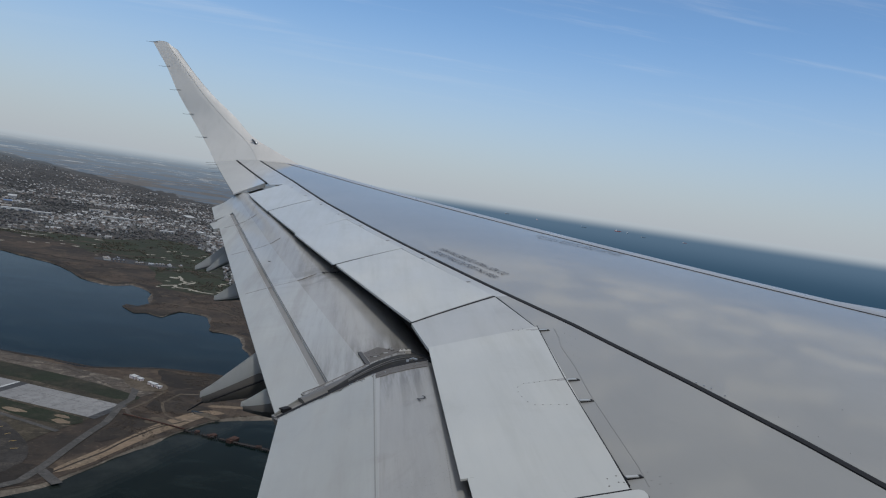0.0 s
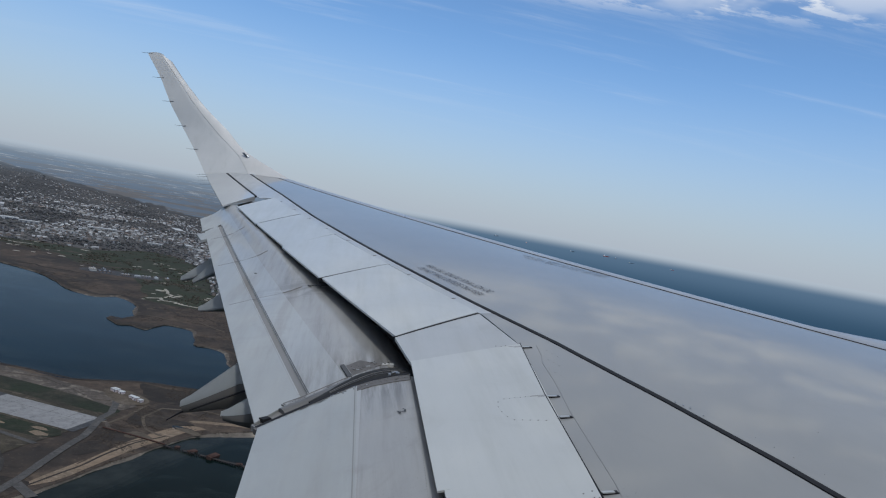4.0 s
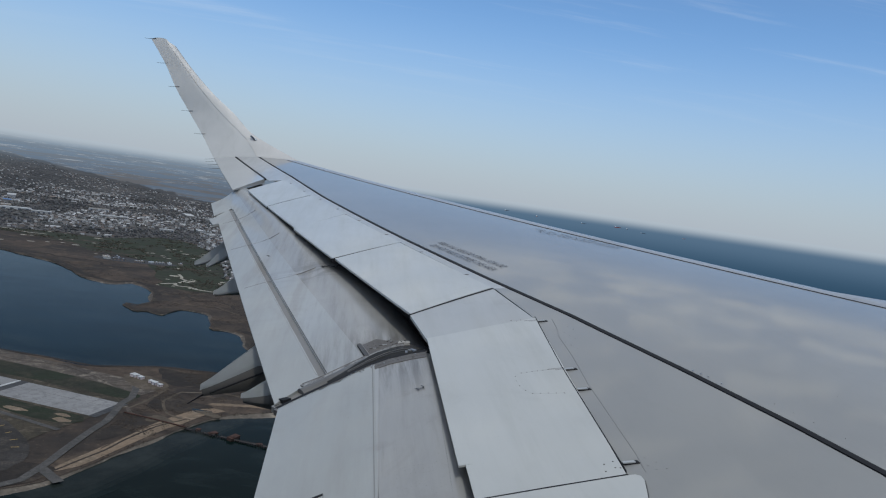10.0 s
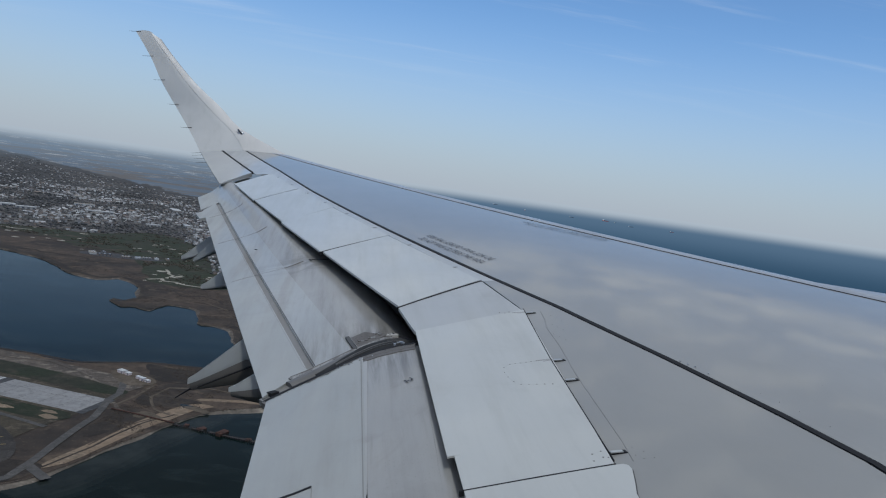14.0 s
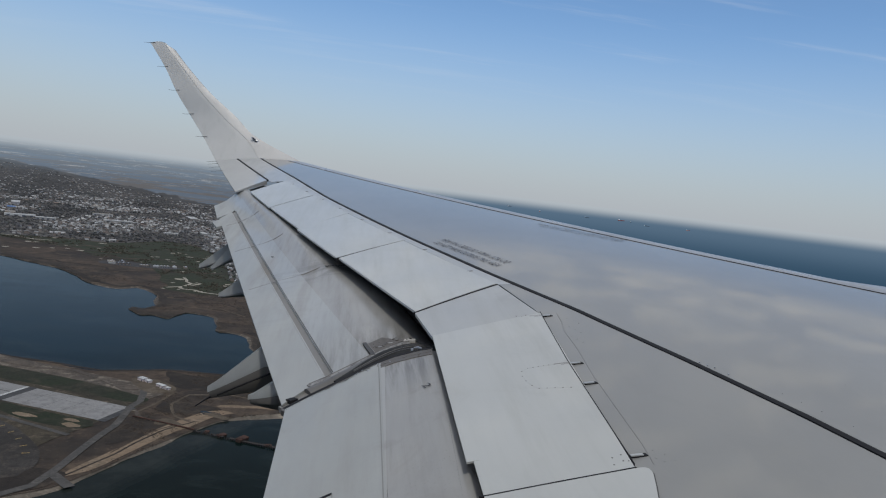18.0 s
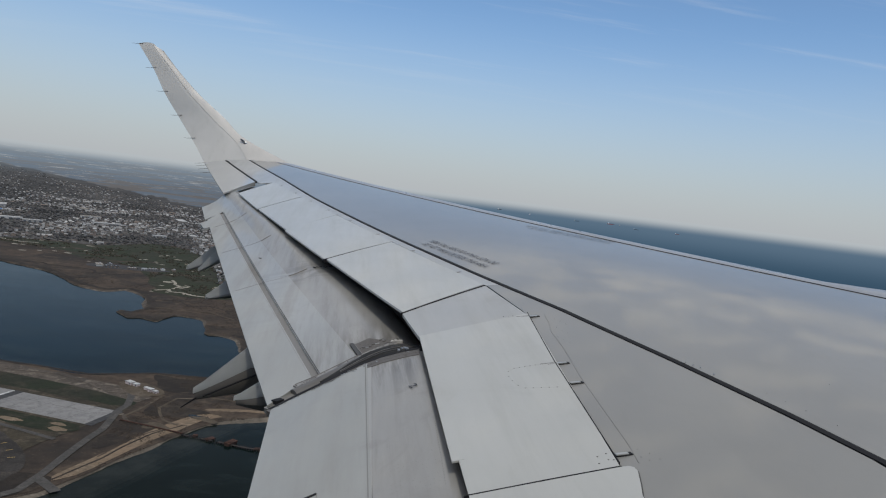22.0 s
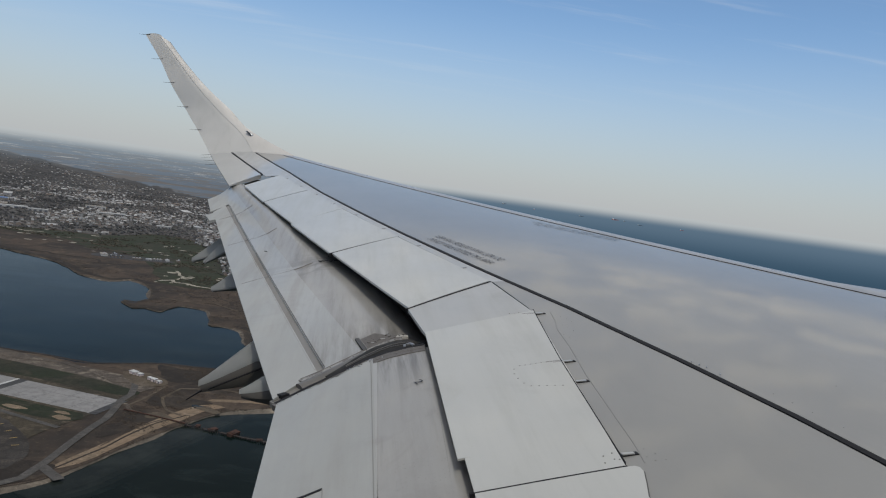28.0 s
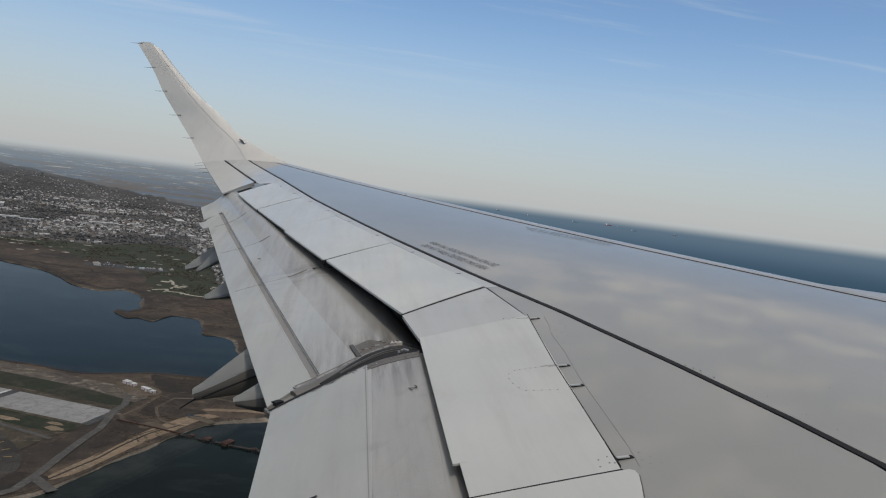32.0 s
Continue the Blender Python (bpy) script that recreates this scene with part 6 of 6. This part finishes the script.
trail("gravel_track", [(-218, 700), (-204, 706), (-196, 690), (-180, 682)], 4, RUBBLE, "pale gravel track over the spit", 1.93, 3)
patch("paved_yard", [(-240, 806), (-215, 812), (-190, 792), (-186, 772), (-208, 762), (-226, 775)], TRACK, "worn gravelly yard round the shore buildings", 2.21, 6)
marked_strip("taxiway", (-2300, 330), (-820, 330), 24, ASPHALT, 2.06, "dark taxiway with yellow edge marks", None, YELLOW)
marked_strip("taxiway", (-2300, 165), (-860, 165), 24, ASPHALT, 2.08, "dark taxiway with yellow edge marks", None, YELLOW)
marked_strip("runway", (-1050, -300), (-800, 560), 40, CONC, 2.10, "pale concrete cross runway with white edge lines", WORN_WHITE)
marked_strip("runway", (-2600, -10), (-1200, -10), 40, ASPHALT, 2.12, "dark departure runway with white edge lines", WORN_WHITE)
for k in range(3):
    cx, cy = -1010 + 20 * k, 240 + 62 * k
    ring = [(cx + (70 if math.cos(a) > 0 else -70) * 0.6 + 20 * math.cos(a), cy + 15 * math.sin(a)) for a in [i * math.pi / 10 for i in range(20)]]
    flat("grass_island", ring, TURF, 2.16, "long rounded grass island between taxiways")

# radio beacon: a raised disc with a red ring and a white cone
disc = new("radio_beacon")
disc.matrix_world = Matrix.Translation((*field(-1090, 236), 1.9))
tagged(disc, "raised dark disc with red ring and white cone", "radio beacon")
RED = Mat("red_metal_paint", 0.5).colour((0.45, 0.05, 0.05)).m
part("platform", tube([(0, 0, 0.0), (0, 0, 2.2), (0, 0, 2.5)], [12.5, 13.5, 13.5], 40), ASPHALT, disc, "dark round platform")
bm = bmesh.new()
for a in range(24):
    t0 = 2 * math.pi * a / 24
    block(bm, 4.0 * math.cos(t0), 4.0 * math.sin(t0), 2.5, 0.8, 1.15, 0.6, t0)
part("ring", bm, RED, disc, "red ring")
part("cone", tube([(0, 0, 2.5), (0, 0, 4.6), (0, 0, 5.2)], [0.9, 0.55, 0.3], 12), WHITE, disc, "white cone")

# wide-body freighter on the taxiway
HULL_W = Mat("white_aircraft_paint", 0.3).colour((0.78, 0.78, 0.77)).m
GREY_M = Mat("grey_aircraft_metal", 0.35, 0.6).colour((0.5, 0.5, 0.52)).m
jet = new("freighter_aircraft")
jet.matrix_world = Matrix.Translation((*field(-1150, 330), 2.05)) @ Matrix.Rotation(math.pi + FIELD_TURN, 4, "Z") @ Matrix.Scale(0.66, 4)
tagged(jet, "white four-engined freighter with a red tail taxiing", "aircraft")
body_x = [(35, 0.3, 4.6), (33.5, 1.7, 4.8), (31, 2.6, 5.0), (27, 3.2, 5.2), (0, 3.25, 5.2), (-14, 3.2, 5.3), (-26, 2.1, 6.0), (-34, 0.5, 6.9)]
smooth(part("fuselage", tube([(x, 0, z) for x, r, z in body_x], [r for x, r, z in body_x], 20), HULL_W, jet))
smooth(part("upper_deck", tube([(31, 0, 6.2), (28, 0, 7.4), (18, 0, 7.6), (8, 0, 6.8), (4, 0, 6.2)], [(0.6, 0.5), (2.2, 1.7), (2.3, 1.7), (1.8, 1.4), (0.8, 0.6)], 14), HULL_W, jet))


def jet_plane(name, root_x, root_c, tip_x, tip_y, tip_c, z0, z1, side, material):
    top_, bot_ = [], []
    for i in range(7):
        f = i / 6
        y, x, c, z = side * (2.4 + (tip_y - 2.4) * f), root_x + (tip_x - root_x) * f, root_c + (tip_c - root_c) * f, z0 + (z1 - z0) * f
        top_.append([(x - c * j / 4, y, z + c * 0.05 * math.sin(math.pi * j / 4)) for j in range(5)])
        bot_.append([(x - c * j / 4, y, z - 0.04 - c * 0.05 * math.sin(math.pi * j / 4)) for j in range(5)])
    part(name, grid_solid(top_, bot_), material, jet)


for s in (-1, 1):
    jet_plane("wing", 9, 14, -14, 31, 4, 3.6, 6.0, s, HULL_W)
    jet_plane("tailplane", -24, 8, -31, 11, 3, 7.0, 8.0, s, HULL_W)
    for y, x in ((11.5, 3.5), (20.5, -4.5)):
        smooth(part("engine", tube([(x + 3.4, s * y, 2.5), (x + 3, s * y, 2.5), (x, s * y, 2.6), (x - 2.4, s * y, 2.8)], [1.15, 1.35, 1.3, 0.7], 14), HULL_W, jet))
    for x in (-3, -7):
        part("main_wheel", tube([(x, s * 2.0, 0.65), (x, s * 3.2, 0.65)], [0.65, 0.65], 12), RUBBER_AND_GAP, jet)
part("nose_wheel", tube([(24, -0.5, 0.6), (24, 0.5, 0.6)], [0.6, 0.6], 12), RUBBER_AND_GAP, jet)
part("nose_leg", tube([(24, 0, 0.6), (24, 0, 2.6)], [0.2, 0.25], 8), GREY_M, jet)
fin_t = [[(-20 - 9 * i / 5 - (11.5 - 1.35 * i) * j / 4, -0.25 * math.sin(math.pi * j / 4) - 0.02, 7.6 + 2.3 * i) for j in range(5)] for i in range(6)]
fin_b = [[(x, -y, z) for x, y, z in r] for r in fin_t]
part("fin", grid_solid(fin_t, fin_b), RED, jet, "red tail fin")
bm = bmesh.new()
for s in (-1, 1):
    block(bm, -6, s * 3.16, 5.35, 40, 0.25, 0.35)
part("stripe", bm, RED, jet, "thin red stripe")
bm = bmesh.new()
for s in (-1, 1):
    for k in range(8):
        block(bm, 22 - 1.6 * k, s * 3.13, 5.75, 1.1, 0.3, 1.3)
part("title_bar", bm, HULL_D, jet, "dark title bars")

# service vehicles and sheds near the taxiway
CAB = Mat("orange_vehicle_paint", 0.4).colour((0.55, 0.16, 0.03)).m


def truck(x, y, turn, body_mat, label):
    o = new("service_truck")
    o.matrix_world = Matrix.Translation((*field(x, y), 2.0)) @ Matrix.Rotation(turn + FIELD_TURN, 4, "Z")
    tagged(o, label, "truck", "service vehicles")
    b = bmesh.new()
    block(b, -0.8, 0, 0.8, 5.2, 2.2, 2.2)
    part("box_body", b, body_mat, o)
    b = bmesh.new()
    block(b, 2.7, 0, 0.6, 1.6, 2.1, 1.7)
    block(b, 2.5, 0, 2.3, 1.0, 1.9, 0.3)
    part("cab", b, WHITE, o)
    for wx in (-2.4, 2.6):
        for s in (-1, 1):
            part("wheel", tube([(wx, s * 0.85, 0.45), (wx, s * 1.1, 0.45)], [0.45, 0.45], 10), RUBBER_AND_GAP, o)


rng = random.Random(21)
for k in range(9):
    truck(-1700 + 14 * k + rng.uniform(-3, 3), 385 + rng.uniform(-6, 6), rng.uniform(-0.3, 0.3), CAB if k % 3 == 1 else WHITE, "orange box truck parked on the airfield" if k % 3 == 1 else "white box truck parked on the airfield")


def shed(x, y, w, d, h, turn, roof):
    o = new("warehouse")
    o.matrix_world = Matrix.Translation((x, y, 1.6)) @ Matrix.Rotation(turn, 4, "Z")
    tagged(o, "long low warehouse with a pale flat roof", "warehouse", "shore warehouses")
    b = bmesh.new()
    block(b, 0, 0, 0, w, d, h)
    part("wall", b, WALL_ONE, o)
    b = bmesh.new()
    block(b, 0, 0, h, w + 0.8, d + 0.8, 0.5)
    part("roof", b, roof, o, "pale flat roof")
    for k in range(3):
        b = bmesh.new()
        block(b, -w / 3 + k * w / 3, rng.uniform(-d / 4, d / 4), h + 0.5, 3, 2.2, 1.2)
        part("roof_unit", b, GREY_M, o)
    for k in range(4):
        b = bmesh.new()
        block(b, -w / 2 + w * (k + 0.5) / 4, -d / 2 - 0.05, 0.0, w / 9, 0.3, h * 0.7)
        part("loading_door", b, HULL_D, o)


PALE_ROOF = cover_mat("pale_membrane_roof", (0.52, 0.52, 0.51), (0.42, 0.42, 0.41), (0.34, 0.33, 0.32), 0.05, 0.1)
TAN_ROOF = cover_mat("tan_gravel_roof", (0.30, 0.27, 0.23), (0.24, 0.22, 0.19), (0.19, 0.175, 0.155), 0.05, 0.1)
BLUE_ROOF = Mat("blue_sheet_roof", 0.5).colour((0.05, 0.13, 0.30)).m
# by the marsh and through the town
for x, y, w, d, h, roof in ((-566, 1672, 34, 14, 3.5, TAN_ROOF), (-536, 1660, 30, 12, 3.5, ASPHALT), (-548, 1690, 26, 10, 3.5, ASPHALT), (-492, 1664, 18, 9, 3, TAN_ROOF), (-468, 1672, 12, 8, 3, PALE_ROOF), (-452, 1682, 20, 9, 3, TAN_ROOF), (-432, 1690, 14, 8, 3, PALE_ROOF), (-410, 1700, 12, 8, 3, TAN_ROOF), (-1290, 2735, 46, 26, 10, BLUE_ROOF), (-1150, 2500, 90, 24, 8, PALE_ROOF), (-1060, 2480, 60, 22, 8, PALE_ROOF), (-1210, 2560, 60, 30, 8, TAN_ROOF), (-882, 2646, 90, 22, 8, PALE_ROOF), (-748, 3144, 110, 34, 10, PALE_ROOF), (-1015, 2860, 70, 30, 9, TAN_ROOF), (-900, 2380, 40, 20, 7, TAN_ROOF), (-640, 2420, 44, 18, 7, PALE_ROOF), (-560, 2540, 40, 20, 7, PALE_ROOF), (-1400, 3000, 90, 30, 9, PALE_ROOF), (-1180, 3240, 70, 26, 8, TAN_ROOF)):
    shed(x, y, w, d, h, th + rng.choice((0, math.pi / 2)), roof)

# small craft on the inlet
def boat(x, y, turn):
    o = new("small_boat")
    o.matrix_world = Matrix.Translation((x, y, 0.0)) @ Matrix.Rotation(turn, 4, "Z")
    tagged(o, "small white boat moored on the inlet", "boat", "moored boats")
    b = bmesh.new()
    rings_ = [[b.verts.new((u, s * w, q)) for s, q in ((-0.6, -0.2), (0.6, -0.2), (1, 0.9), (-1, 0.9))] for u, w in ((-4, 1.2), (-3.6, 1.4), (1.5, 1.4), (3.4, 0.6), (4.2, 0.05))]
    for a_, b_ in zip(rings_, rings_[1:]):
        for i in range(4):
            b.faces.new((a_[i], a_[(i + 1) % 4], b_[(i + 1) % 4], b_[i]))
    b.faces.new(rings_[0][::-1])
    b.faces.new(rings_[-1])
    bmesh.ops.recalc_face_normals(b, faces=b.faces)
    part("hull", b, WHITE, o)
    b = bmesh.new()
    block(b, -0.5, 0, 0.9, 2.6, 1.8, 1.1)
    part("cabin", b, WHITE, o)


for k in range(12):
    boat(-238 + rng.uniform(-14, 16), 1620 + rng.uniform(-30, 30), rng.uniform(0, 6.2))


# flat-roofed buildings at the end of the shore track, and rusty hulks by the pier
PINK_WALL = paint("pinkish_render", (0.50, 0.42, 0.40), 0.8, 0.2)
for x, y, w, d, h, t in ((-229, 805, 9, 6, 2.8, -35), (-221, 800, 6, 5, 2.3, -35), (-206, 789, 7, 4, 2.4, -30), (-201, 784, 5, 5, 2.9, -30), (-195, 780, 5, 4, 2.2, -30)):
    o = new("shore_building")
    o.matrix_world = Matrix.Translation((x, y, 2.2)) @ Matrix.Rotation(radians(t), 4, "Z")
    tagged(o, "small pinkish flat-roofed building beside the shore track", "building", "buildings on the spit")
    b = bmesh.new()
    block(b, 0, 0, 0, w, d, h)
    part("wall", b, PINK_WALL, o)
    b = bmesh.new()
    block(b, 0, 0, h, w + 0.5, d + 0.5, 0.35)
    part("roof", b, PALE_ROOF, o, "pale flat roof")
    b = bmesh.new()
    block(b, w / 4, -d / 2 - 0.03, 0, 1.2, 0.12, 2.1)
    part("door", b, HULL_D, o)
RUST = cover_mat("rusty_hull_plates", (0.075, 0.038, 0.028), (0.050, 0.028, 0.022), (0.042, 0.032, 0.028), 0.3, 0.5)
for x, y, l, w, h, t in ((-93, 654, 12, 6, 3.6, 60), (-113, 661, 9, 5, 2.4, 50), (-128, 667, 6, 4, 2.0, 80), (-68, 646, 6, 4, 1.6, 20)):
    o = new("rusty_hulk")
    o.matrix_world = Matrix.Translation((x, y, -0.6)) @ Matrix.Rotation(radians(t), 4, "Z") @ Matrix.Rotation(radians(4), 4, "X")
    tagged(o, "rusty brown barge wreck stranded beside the old pier", "wreck", "wrecks by the pier")
    b = bmesh.new()
    rings_ = [[b.verts.new((u * l, s * w / 2, q * h)) for s, q in ((-0.8, 0), (0.8, 0), (1, 1), (-1, 1))] for u in (-0.5, -0.35, 0.35, 0.5)]
    for a_, b_ in zip(rings_, rings_[1:]):
        for i in range(4):
            b.faces.new((a_[i], a_[(i + 1) % 4], b_[(i + 1) % 4], b_[i]))
    b.faces.new(rings_[0][::-1])
    b.faces.new(rings_[-1])
    bmesh.ops.recalc_face_normals(b, faces=b.faces)
    part("hull", b, RUST, o)
    b = bmesh.new()
    block(b, -0.2 * l, 0, h, 0.3 * l, 0.6 * w, 0.5)
    part("hatch", b, RUST, o)
# low pipe causeway from the road to the pier
caus = new("pipe_causeway")
tagged(caus, "brown pipe on low blocks from the road to the pier", "pipe")
caus.matrix_world = Matrix.Translation((-202, 689, 1.8))
part("pipe", tube([(0, 0, 0.6), (32, -11, 0.6), (63, -23, 0.6)], [0.7, 0.7, 0.7], 10), RUST, caus)
for k in range(12):
    b = bmesh.new()
    block(b, 63 * k / 11, -23 * k / 11, -0.3, 1.0, 2.4, 0.7, -0.35)
    part("saddle", b, WOOD.m, caus)
